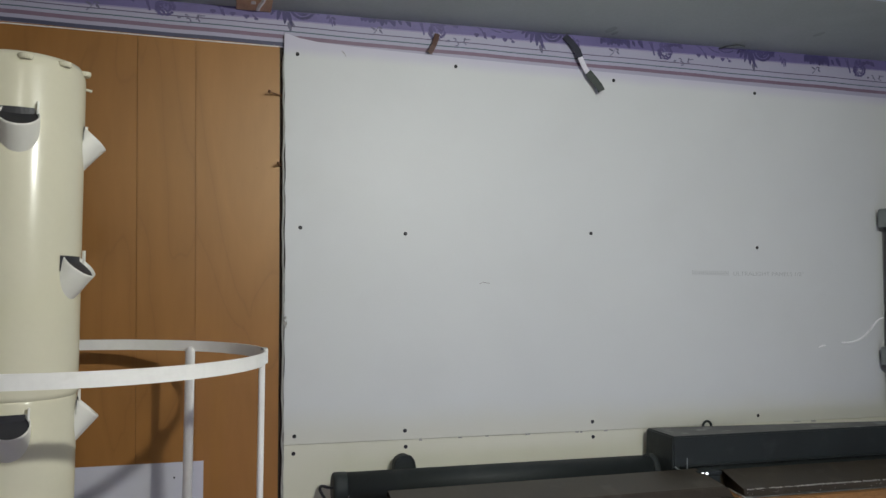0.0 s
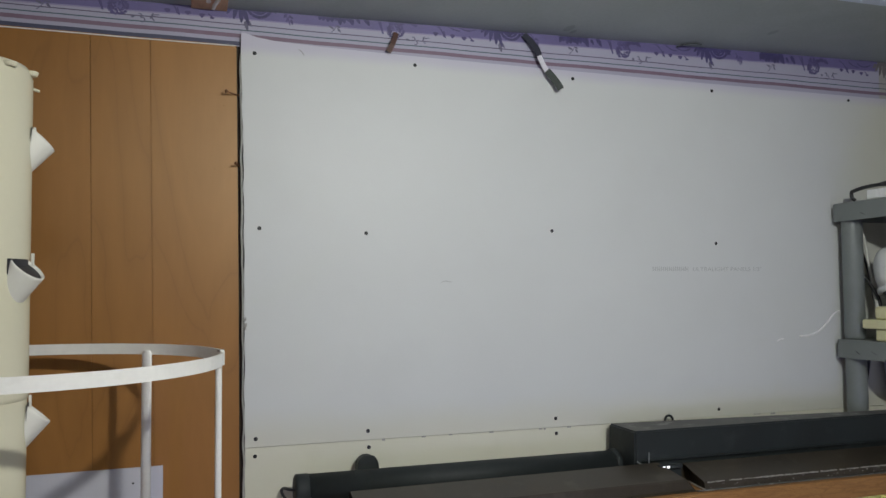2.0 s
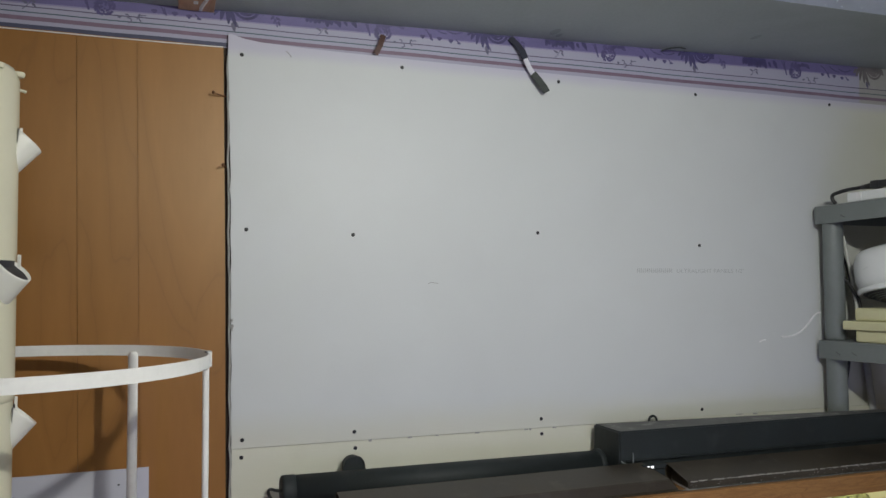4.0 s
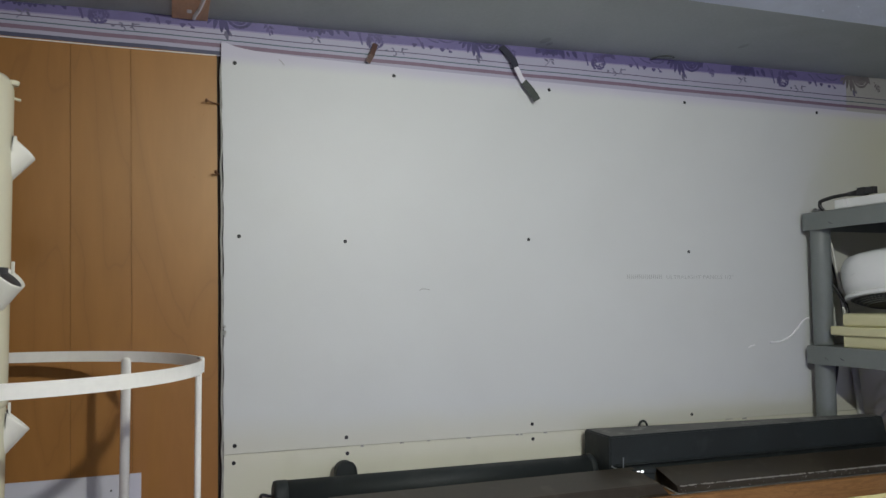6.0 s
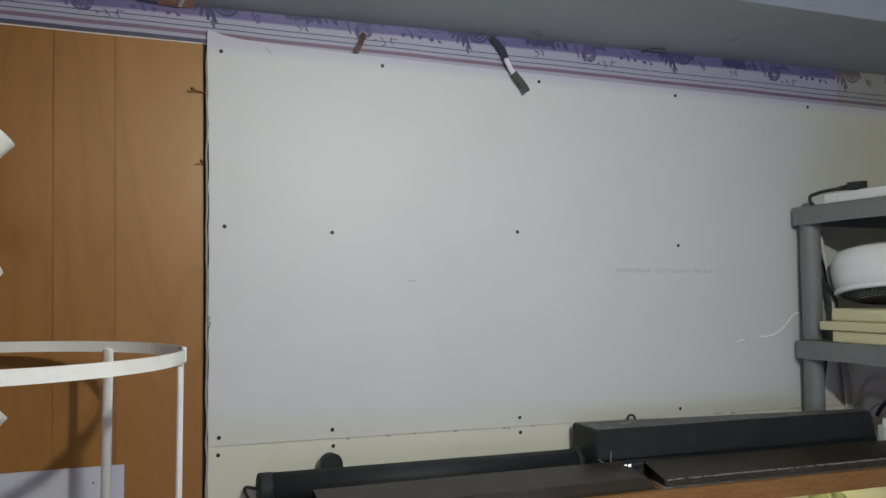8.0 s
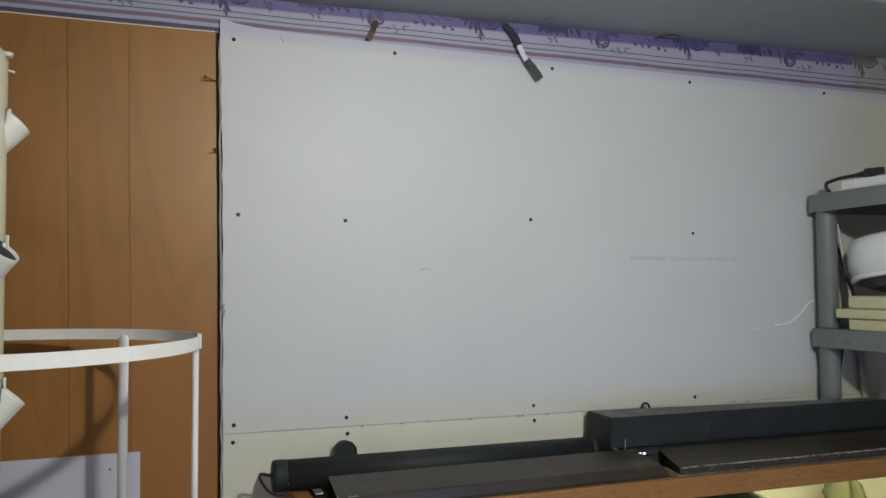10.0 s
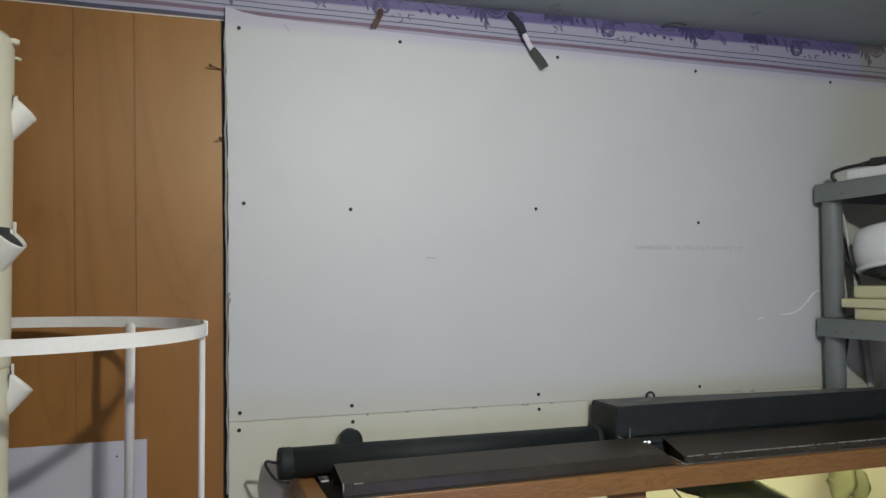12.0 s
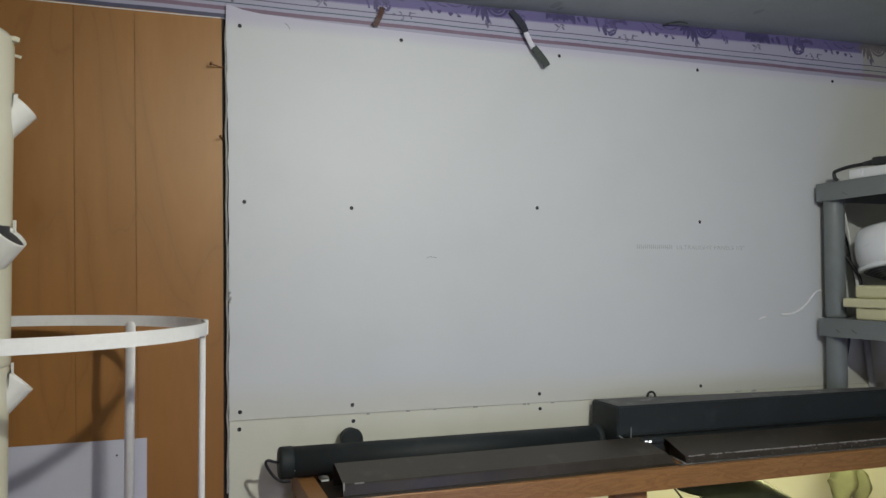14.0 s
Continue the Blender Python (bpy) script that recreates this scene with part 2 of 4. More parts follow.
M_TAPE = material("brown_tape", (0.10, 0.052, 0.042), 0.6, vary=0.3, scale=60, fine=200, bump=0.2)
M_GLOSSWHITE = material("glossy_white", (0.80, 0.80, 0.80), 0.3, vary=0.06, scale=40, fine=200, bump=0.1)
M_PRINT = material("faint_grey_print", (0.43, 0.44, 0.445), 0.6, vary=0.25, scale=120, fine=300, bump=0.0)
M_PENCIL = material("pencil_mark", (0.28, 0.27, 0.27), 0.6, vary=0.3, scale=100, bump=0.0)
M_STEEL = material("brushed_steel", (0.60, 0.61, 0.62), 0.45, metal=0.2, vary=0.1, scale=20)
M_LEAF = material("plant_leaf", (0.046, 0.052, 0.026), 0.45, vary=0.35, scale=18, fine=120, bump=0.2)
M_SHADOWLEAF = material("shadow_toned_leaf", (0.31, 0.32, 0.19), 0.6, vary=0.1, scale=14, fine=120, bump=0.15)
M_POT = material("clay_pot", (0.30, 0.13, 0.07), 0.8, vary=0.2, scale=10)


def glow(name, colour, strength):
    m = bpy.data.materials.new(name)
    m.use_nodes = True
    b = m.node_tree.nodes["Principled BSDF"]
    b.inputs["Base Color"].default_value = (*colour, 1)
    b.inputs["Emission Color"].default_value = (*colour, 1)
    b.inputs["Emission Strength"].default_value = strength
    return m


M_LAMP = glow("lamp_diffuser", (0.98, 1.0, 0.98), 6)
M_LED = glow("indicator_led", (0.95, 0.97, 1.0), 1.6)

# ---------------------------------------------------------------- mesh helpers


def part(name, bm, mat, parent=None, label="", smooth=False):
    me = bpy.data.meshes.new(name)
    bmesh.ops.recalc_face_normals(bm, faces=bm.faces)
    bm.to_mesh(me)
    bm.free()
    for p in me.polygons:
        p.use_smooth = smooth
    if isinstance(mat, (list, tuple)):
        for x in mat:
            me.materials.append(x)
    else:
        me.materials.append(mat)
    ob = new(name, me)
    if parent:
        ob.parent = parent
    if label:
        ob["label"] = label
    return ob


def thing(name, label, category, group="", kind="", at=(0, 0, 0)):
    e = new(name)
    e.empty_display_size = 0.05
    e.location = at
    return tagged(e, label, category, group, kind)


def box(lo, hi, bevel=0.0, bm=None, m=None, segments=2):
    bm = bm or bmesh.new()
    c = [(a + b) / 2 for a, b in zip(lo, hi)]
    s = [abs(b - a) for a, b in zip(lo, hi)]
    mm = Matrix.Translation(c) @ Matrix.Diagonal((*s, 1))
    got = bmesh.ops.create_cube(bm, size=1, matrix=(m @ mm) if m else mm)
    if bevel:
        edges = list({e for v in got["verts"] for e in v.link_edges})
        bmesh.ops.bevel(bm, geom=edges, offset=bevel, segments=segments, affect="EDGES", profile=0.5)
    return bm


def lathe(profile, steps=64, bm=None, centre=(0, 0, 0), closed=False):
    """Turns (radius, height) points round the z axis at centre."""
    bm = bm or bmesh.new()
    rings = []
    for r, z in profile:
        rings.append([bm.verts.new((centre[0] + r * math.cos(2 * math.pi * i / steps), centre[1] + r * math.sin(2 * math.pi * i / steps), centre[2] + z)) for i in range(steps)])
    pairs = list(zip(rings, rings[1:])) + ([(rings[-1], rings[0])] if closed else [])
    for a, b in pairs:
        for i in range(steps):
            j = (i + 1) % steps
            bm.faces.new((a[i], a[j], b[j], b[i]))
    if not closed:
        for ring, (r, z) in ((rings[0], profile[0]), (rings[-1], profile[-1])):
            if r > 1e-4:
                bm.faces.new(ring)
    return bm


def tube(points, radius, sides=10, bm=None, caps=True, radii=None, smooth_steps=6):
    """A round bar along a smooth line through the points."""
    bm = bm or bmesh.new()
    pts = [Vector(p) for p in points]
    line = []
    n = len(pts)
    for i in range(n - 1):
        p0, p1, p2, p3 = pts[max(i - 1, 0)], pts[i], pts[i + 1], pts[min(i + 2, n - 1)]
        steps = smooth_steps if n > 2 else 1
        for k in range(steps):
            t = k / steps
            line.append(0.5 * (2 * p1 + (p2 - p0) * t + (2 * p0 - 5 * p1 + 4 * p2 - p3) * t * t + (3 * p1 - p0 - 3 * p2 + p3) * t ** 3))
    line.append(pts[-1])
    rings, side = [], None
    for i, p in enumerate(line):
        d = (line[min(i + 1, len(line) - 1)] - line[max(i - 1, 0)]).normalized()
        if side is None:
            side = d.orthogonal().normalized()
        side = (side - d * side.dot(d)).normalized()
        up = d.cross(side)
        r = radius if radii is None else radii[0] + (radii[1] - radii[0]) * i / (len(line) - 1)
        rings.append([bm.verts.new(p + r * (math.cos(2 * math.pi * k / sides) * side + math.sin(2 * math.pi * k / sides) * up)) for k in range(sides)])
    for a, b in zip(rings, rings[1:]):
        for k in range(sides):
            bm.faces.new((a[k], a[(k + 1) % sides], b[(k + 1) % sides], b[k]))
    if caps:
        bm.faces.new(rings[0])
        bm.faces.new(rings[-1])
    return bm


def slab(outline, y0, y1, bm=None):
    """A plate between the planes y0 and y1 with an outline of (x, z) points."""
    bm = bm or bmesh.new()
    a = [bm.verts.new((x, y0, z)) for x, z in outline]
    b = [bm.verts.new((x, y1, z)) for x, z in outline]
    bm.faces.new(a)
    bm.faces.new(b)
    n = len(a)
    for i in range(n):
        bm.faces.new((a[i], a[(i + 1) % n], b[(i + 1) % n], b[i]))
    return bm


def prism(section, x0, x1, bm=None, taper=0.0):
    """A bar along x with a section of (y, z) points."""
    bm = bm or bmesh.new()
    a = [bm.verts.new((x0, y, z)) for y, z in section]
    b = [bm.verts.new((x1, y, z)) for y, z in section]
    bm.faces.new(a)
    bm.faces.new(b)
    n = len(a)
    for i in range(n):
        bm.faces.new((a[i], a[(i + 1) % n], b[(i + 1) % n], b[i]))
    return bm


# ---------------------------------------------------------------- the room
X0, X1, Y0, YW = -1.7, 3.20, -2.2, 2.42
SHEET_Y = 2.400


def structure(name, lo, hi, mat, label, category, bevel=0.0):
    return tagged(part(name, box(lo, hi, bevel), mat), label, category, kind="structure")


# floor is out of view; its tone is set for bounced light
structure("floor", (X0 - 0.1, Y0 - 0.1, -0.1), (X1 + 0.1, YW + 0.1, 0.0), M_FLOOR, "unseen grey floor, toned for bounced light", "floor")
structure("wall_back", (X0, YW, 0), (X1, YW + 0.1, 2.75), M_WALLBOARD, "old cream wallboard behind the panelling", "wall")
# side and front walls are out of view, added to bounce light
structure("wall_left", (X0 - 0.1, Y0, 0), (X0, YW + 0.1, 2.75), M_ROOM, "unseen side wall added to close the room", "wall")
structure("wall_right", (X1, Y0, 0), (X1 + 0.1, YW + 0.1, 2.75), M_ROOM, "unseen side wall added to close the room", "wall")
structure("wall_front", (X0 - 0.1, Y0 - 0.1, 0), (X1 + 0.1, Y0, 2.75), M_ROOM, "unseen front wall added to close the room", "wall")

# ceiling, with a field of sprayed grains where it is seen
CEIL = 2.545
bm = box((X0 - 0.1, Y0 - 0.1, CEIL), (X1 + 0.1, 1.852, CEIL + 0.2))
rng = random.Random(4)
for _ in range(1700):
    x, y = rng.uniform(0.9, 3.1), rng.uniform(1.2, 1.845)
    r = rng.uniform(0.0008, 0.0026)
    bmesh.ops.create_icosphere(bm, subdivisions=1, radius=r, matrix=Matrix.Translation((x, y, CEIL - 0.0004)) @ Matrix.Rotation(rng.uniform(0, 3), 4, "Z") @ Matrix.Diagonal((rng.uniform(0.5, 1.9), rng.uniform(0.5, 1.2), rng.uniform(0.4, 1.3), 1)))
tagged(part("ceiling", bm, M_POPCORN), "bluish white sprayed popcorn ceiling", "ceiling", kind="structure")

# grey soffit strip along the wall; its underside climbs a little to one side
SOF_Y = 1.8525


def soffit_z(x):
    return 2.536 + 0.0145 * (x - 0.3)


bm = bmesh.new()
vs = []
for x in (X0, X1):
    z = soffit_z(x)
    vs.append([bm.verts.new(p) for p in ((x, SOF_Y, z), (x, YW, z), (x, YW, CEIL + 0.2), (x, SOF_Y, CEIL + 0.2))])
for k in range(4):
    bm.faces.new((vs[0][k], vs[0][(k + 1) % 4], vs[1][(k + 1) % 4], vs[1][k]))
bm.faces.new(vs[0])
bm.faces.new(vs[1])
tagged(part("soffit", bm, M_SOFFIT), "smooth grey ceiling strip along the wall", "soffit", kind="structure")

# darker grey ovals on the soffit underside
for x, y, r in ((1.33, 2.33, 0.020), (1.36, 2.36, 0.012), (2.05, 2.20, 0.016)):
    bm = bmesh.new()
    bmesh.ops.create_circle(bm, cap_ends=True, segments=18, radius=r, matrix=Matrix.Translation((x, y, soffit_z(x) - 0.0006)) @ Matrix.Rotation(math.atan(-0.0145), 4, "Y") @ Matrix.Diagonal((0.8, 1.6, 1, 1)))
    part("dark_spot", bm, M_DARKSPOT, bpy.data.objects["soffit"], "faint darker spot")

# ---------------------------------------------------------------- wood panelling
panelling = thing("wood_panelling", "medium brown oak-grained wall panelling with thin grooves", "wall panelling", kind="structure")
edges = [X0, -1.38, -1.23, -0.97, -0.82, -0.56, -0.157, 0.006]
for a, b in zip(edges, edges[1:]):
    part("plank", slab([(a + 0.0418, 0.0), (b + 0.0402, 0.0), (b - 0.0028, 2.428), (a - 0.0012, 2.428)], 2.413, 2.4185), M_PANEL, panelling)
part("plank", slab([(0.0476, 0.0), (0.268, 0.0), (0.264, 1.1), (0.259, 1.75), (0.250, 2.428), (0.0046, 2.428)], 2.413, 2.4185), M_PANEL, panelling)
part("groove_backing", box((X0, 2.4156, 0.0), (0.248, 2.4195, 2.428)), M_GROOVE, panelling)
# shade in the gap beside the sheet, painted as a dark strip
part("gap_shade_strip", box((0.244, 2.4186, 0.0), (0.300, 2.4196, 2.46)), M_DARKGAP, panelling)
part("trim_bead", tube([(X0, 2.4105, 2.4205), (-0.6, 2.4105, 2.4225), (0.0, 2.4105, 2.4205), (0.248, 2.4105, 2.4215)], 0.0018, 8), M_CAGE, panelling, "thin pale bead along the top of the panelling")

# ---------------------------------------------------------------- gypsum boards
rng = random.Random(11)


def ragged(points, step, amount):
    out = []
    for (x0, z0), (x1, z1) in zip(points, points[1:]):
        n = max(1, int(math.dist((x0, z0), (x1, z1)) / step))
        for k in range(n):
            t = k / n
            j = amount if k else 0
            out.append((x0 + (x1 - x0) * t + rng.uniform(-j, j), z0 + (z1 - z0) * t + rng.uniform(-j, j) * 0.3))
    return out


SEAM = 1.212
left_edge = ragged([(0.279, SEAM + 0.0009), (0.277, 1.58), (0.271, 2.08), (0.263, 2.461)], 0.03, 0.0016)
top_edge = ragged([(0.263, 2.461), (0.275, 2.4605), (0.31, 2.450), (0.37, 2.4425), (0.50, 2.4375), (0.88, 2.431), (1.24, 2.4275), (1.94, 2.422), (2.72, 2.418)], 0.12, 0.0012)
bottom = ragged([(2.72, SEAM + 0.0009), (0.279, SEAM + 0.0009)], 0.10, 0.0009)
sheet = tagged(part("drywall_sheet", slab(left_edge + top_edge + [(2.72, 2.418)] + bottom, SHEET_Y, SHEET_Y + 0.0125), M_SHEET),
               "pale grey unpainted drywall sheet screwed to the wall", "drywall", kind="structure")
lower_left = ragged([(0.280, 0.02), (0.279, 0.8), (0.280, SEAM - 0.0006)], 0.04, 0.0014)
lower = tagged(part("drywall_sheet", slab(lower_left + ragged([(0.280, SEAM - 0.0006), (2.72, SEAM - 0.0006)], 0.10, 0.0009) + [(X1, SEAM - 0.0006), (X1, 0.02)], SHEET_Y + 0.0004, SHEET_Y + 0.0125), M_CREAM),
               "cream-faced drywall sheet below a rough seam", "drywall", kind="structure")
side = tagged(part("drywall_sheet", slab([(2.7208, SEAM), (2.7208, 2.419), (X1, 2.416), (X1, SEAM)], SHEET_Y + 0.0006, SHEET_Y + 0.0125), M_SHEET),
              "drywall sheet in the corner with warm light painted on", "drywall", kind="structure")
part("torn_edge", tube([(0.2755 + rng.uniform(-0.002, 0.002) - 0.012 * max(z - 1.2, 0), SHEET_Y + 0.004, z) for z in [1.0 + 0.045 * k for k in range(32)]], 0.0034, 6, smooth_steps=3), M_CORE, sheet, "torn paper edge showing the gypsum core")
# chips of paper along the seam and one loose tear at the side
for x, w in ((0.70, 0.010), (0.83, 0.014), (0.92, 0.012), (1.06, 0.016), (1.235, 0.012), (1.25, 0.008), (1.34, 0.014), (2.10, 0.03), (2.17, 0.02)):
    part("paper_chip", box((x - w / 2, SHEET_Y - 0.0012, SEAM - rng.uniform(0.002, 0.006)), (x + w / 2, SHEET_Y + 0.002, SEAM + 0.0009), 0.0005, segments=1), M_CORE, sheet)
for z, r in ((1.575, 0.009), (1.592, 0.006), (1.565, 0.005)):
    bm = bmesh.new()
    bmesh.ops.create_icosphere(bm, subdivisions=2, radius=r, matrix=Matrix.Translation((0.2795, SHEET_Y + 0.001, z)) @ Matrix.Diagonal((0.6, 0.35, 1, 1)))
    for v in bm.verts:
        v.co += Vector((rng.uniform(-1, 1), rng.uniform(-1, 1), rng.uniform(-1, 1))) * r * 0.2
    part("paper_chip", bm, M_CORE, sheet)


def screw(parent, x, z):
    bm = bmesh.new()
    bmesh.ops.create_cone(bm, cap_ends=True, segments=14, radius1=0.0062, radius2=0.0052, depth=0.0012, matrix=Matrix.Translation((x, SHEET_Y - 0.0006, z)) @ Matrix.Rotation(radians(90), 4, "X"))
    bmesh.ops.create_cone(bm, cap_ends=True, segments=8, radius1=0.0022, radius2=0.0018, depth=0.0008, matrix=Matrix.Translation((x, SHEET_Y - 0.0014, z)) @ Matrix.Rotation(radians(90), 4, "X"))
    part("screw", bm, M_SCREW, parent)


for x, z in ((0.303, 2.400), (0.81, 2.403), (1.376, 2.400), (1.941, 2.396), (2.57, 2.401), (0.319, 1.866), (0.647, 1.855), (1.288, 1.871), (1.942, 1.835),
             (0.310, 1.237), (0.650, 1.240), (1.291, 1.242), (1.936, 1.238)):
    screw(sheet, x, z)
for x, z in ((0.308, 1.186), (0.653, 1.190), (1.293, 1.192)):
    screw(lower, x, z)


def lettering(words, x, z, size, mat, parent):
    cu = bpy.data.curves.new("print", "FONT")
    cu.body, cu.size, cu.extrude = words, size, 0.0001
    tmp = bpy.data.objects.new("print", cu)
    me = bpy.data.meshes.new_from_object(tmp)
    bpy.data.objects.remove(tmp)
    me.materials.append(mat)
    ob = new("printed_words", me)
    ob.matrix_world = pose(x, SHEET_Y - 0.0004, z, 90, 0, 0)
    ob.parent = parent
    return ob


for k in range(9):
    x = 1.676 + 0.0167 * k
    bm = box((x, SHEET_Y - 0.0004, 1.7345), (x + 0.003, SHEET_Y + 0.001, 1.7505))
    box((x + 0.009, SHEET_Y - 0.0004, 1.7345), (x + 0.012, SHEET_Y + 0.001, 1.7505), bm=bm)
    box((x + 0.003, SHEET_Y - 0.0004, 1.7400), (x + 0.009, SHEET_Y + 0.001, 1.7425), bm=bm)
    part("printed_mark", bm, M_PRINT, sheet)
words = lettering("ULTRALIGHT PANELS 1/2\"", 1.840, 1.7345, 0.0205, M_PRINT, sheet)
words.data.transform(Matrix.Diagonal((1.27, 1, 1, 1)))
part("pencil_line", tube([(0.893, SHEET_Y, 1.699), (0.905, SHEET_Y - 0.0002, 1.7035), (0.917, SHEET_Y - 0.0002, 1.702), (0.928, SHEET_Y, 1.7005)], 0.0009, 5), M_PENCIL, sheet)
# glint on the sheet, shaped as raised white streaks
glint = part("glint_streak", tube([(2.300, SHEET_Y + 0.0005, 1.490), (2.335, SHEET_Y - 0.001, 1.491), (2.365, SHEET_Y - 0.001, 1.497), (2.395, SHEET_Y - 0.001, 1.510), (2.430, SHEET_Y - 0.001, 1.537), (2.452, SHEET_Y - 0.001, 1.560), (2.470, SHEET_Y - 0.0005, 1.574), (2.492, SHEET_Y, 1.580)], 0.0040, 8), M_GLOSSWHITE, sheet, "glossy white streak for the glint on the sheet", smooth=True)
part("glint_streak", tube([(2.198, SHEET_Y + 0.001, 1.474), (2.212, SHEET_Y, 1.480), (2.228, SHEET_Y + 0.001, 1.482)], 0.003, 6), M_GLOSSWHITE, sheet, smooth=True)

part("crease", tube([(0.437, SHEET_Y, 2.423), (0.447, SHEET_Y - 0.0006, 2.414), (0.453, SHEET_Y, 2.405)], 0.0011, 5), M_PENCIL, sheet)
for x, z in ((0.188, 2.044), (0.231, 2.049), (0.214, 2.236), (0.100, 1.52)):
    bm = bmesh.new()
    bmesh.ops.create_cone(bm, cap_ends=True, segments=8, radius1=0.0019, radius2=0.0012, depth=0.0008, matrix=Matrix.Translation((x, 2.4127, z)) @ Matrix.Rotation(radians(90), 4, "X"))
    part("nail_hole", bm, M_GROOVE, panelling)

# nails in the panelling edge
for x0, x1, z in ((0.218, 0.262, 2.2725), (0.247, 0.262, 2.056)):
    nail = thing("nail", "bent rusty nail driven into the panelling edge", "nail", group="nails in the panelling")
    part("shank", tube([(x1, 2.414, z - 0.002), ((x0 + x1) / 2, 2.400, z - 0.001), (x0 + 0.003, 2.385, z + 0.001)], 0.0022, 8), M_RUST, nail)
    part("nail_head", tube([(x0 + 0.004, 2.3855, z + 0.001), (x0, 2.383, z + 0.0015)], 0.0052, 10), M_RUST, nail)

# ---------------------------------------------------------------- wallpaper border
border = thing("wallpaper_border", "floral wallpaper border, rose and teal stripes, violet light painted in", "wallpaper", kind="structure")
PY = 2.4132


def ribbon(name, z0, z1, y, mat, xa=X0, xb=X1, slope=-0.0056, label=""):
    bm = bmesh.new()
    n = 60
    rows = []
    for i in range(n + 1):
        x = xa + (xb - xa) * i / n
        wave = 0.0007 * math.sin(x * 9.0) + 0.0005 * math.sin(x * 23.0) + slope * (x - 0.466)
        rows.append([bm.verts.new((x, y, z0 + wave)), bm.verts.new((x, y, min(z1 + wave, soffit_z(x))))])
    for a, b in zip(rows, rows[1:]):
        bm.faces.new((a[0], b[0], b[1], a[1]))
    got = bmesh.ops.extrude_face_region(bm, geom=bm.faces[:])
    bmesh.ops.translate(bm, verts=[v for v in got["geom"] if isinstance(v, bmesh.types.BMVert)], vec=(0, 0.0004, 0))
    return part(name, bm, mat, border, label)


part("paper_ground", slab([(X0, 2.4215), (0.262, 2.4215), (0.262, 2.398), (2.738, 2.398), (2.742, soffit_z(2.74)), (X0, soffit_z(X0))], PY, PY + 0.004), M_PAPER, border)
# same border paper in a second, beige tone at this end
part("paper_ground", slab([(2.7385, 2.398), (X1, 2.398), (X1, soffit_z(X1)), (2.7425, soffit_z(2.74))], PY, PY + 0.004), M_BEIGEPAPER, border, "beige length of the border")
# top band carries the violet light in its colour, with a paler fade below
ribbon("violet_lit_band", 2.5095, 2.60, PY - 0.0006, M_PURPLE, xb=2.735, slope=0.0105, label="violet band with the violet light painted into the print")
ribbon("violet_fade_band", 2.5055, 2.5115, PY - 0.0003, M_LILAC, xb=2.735, slope=0.0105)
ribbon("plum_line", 2.4865, 2.4895, PY - 0.0006, M_LINE, slope=-0.0020)
ribbon("teal_stripe", 2.4695, 2.4728, PY - 0.0006, M_GREEN, slope=-0.0035)
ribbon("rose_stripe", 2.4470, 2.4590, PY - 0.0006, M_RED, slope=-0.0045)
ribbon("navy_stripe", 2.4225, 2.4345, PY - 0.0006, M_NAVY, xb=0.262)


class Print:
    """Flat printed shapes on the border, cut off at the soffit."""

    def __init__(self, x, z, seed):
        self.x, self.z, self.layer = x, z, 0
        self.bm = bmesh.new()
        self.r = random.Random(seed)

    def face(self, points):
        self.layer += 1
        y = PY - 0.0009 - 0.00001 * (self.layer % 40)
        pts = [(self.x + u * 1.12, min(self.z + v * 1.08, soffit_z(self.x + u * 1.12) - 0.0002)) for u, v in points]
        if max(p[1] for p in pts) - min(p[1] for p in pts) > 0.0004:
            self.bm.faces.new([self.bm.verts.new((px, y, pz)) for px, pz in pts])

    def leaf(self, u, v, length, breadth, angle, blunt=0.35):
        pts = []
        for k in range(12):
            a = 2 * math.pi * k / 12
            p, q = math.cos(a) * length * 0.55, math.sin(a) * breadth * 0.68 * (1 - blunt * math.cos(a))
            pts.append((u + p * math.cos(angle) - q * math.sin(angle), v + p * math.sin(angle) + q * math.cos(angle)))
        self.face(pts)

    def stroke(self, u, v, angle, length, turn=0.0, width=0.0016, steps=8):
        """A pen line that bends by turn radians over its length."""
        step = length / steps
        for _ in range(steps):
            nu, nv = u + math.cos(angle) * step, v + math.sin(angle) * step
            ou, ov = -math.sin(angle) * width * 0.9, math.cos(angle) * width * 0.9
            self.face([(u - ou, v - ov), (nu - ou, nv - ov), (nu + ou, nv + ov), (u + ou, v + ov)])
            u, v, angle = nu, nv, angle + turn / steps
        return u, v, angle

    def rosette(self, u, v, size, petals):
        for ring, count in ((1.0, petals), (0.62, petals - 2), (0.3, 3)):
            for k in range(count):
                a = 2 * math.pi * (k + self.r.random() * 0.5) / count
                self.stroke(u + math.cos(a) * size * ring, v + math.sin(a) * size * ring * 0.85, a + 1.1, size * 0.9 * ring, 1.6, 0.0040, 5)

    def done(self, mat):
        part("floral_motif", self.bm, mat, border)


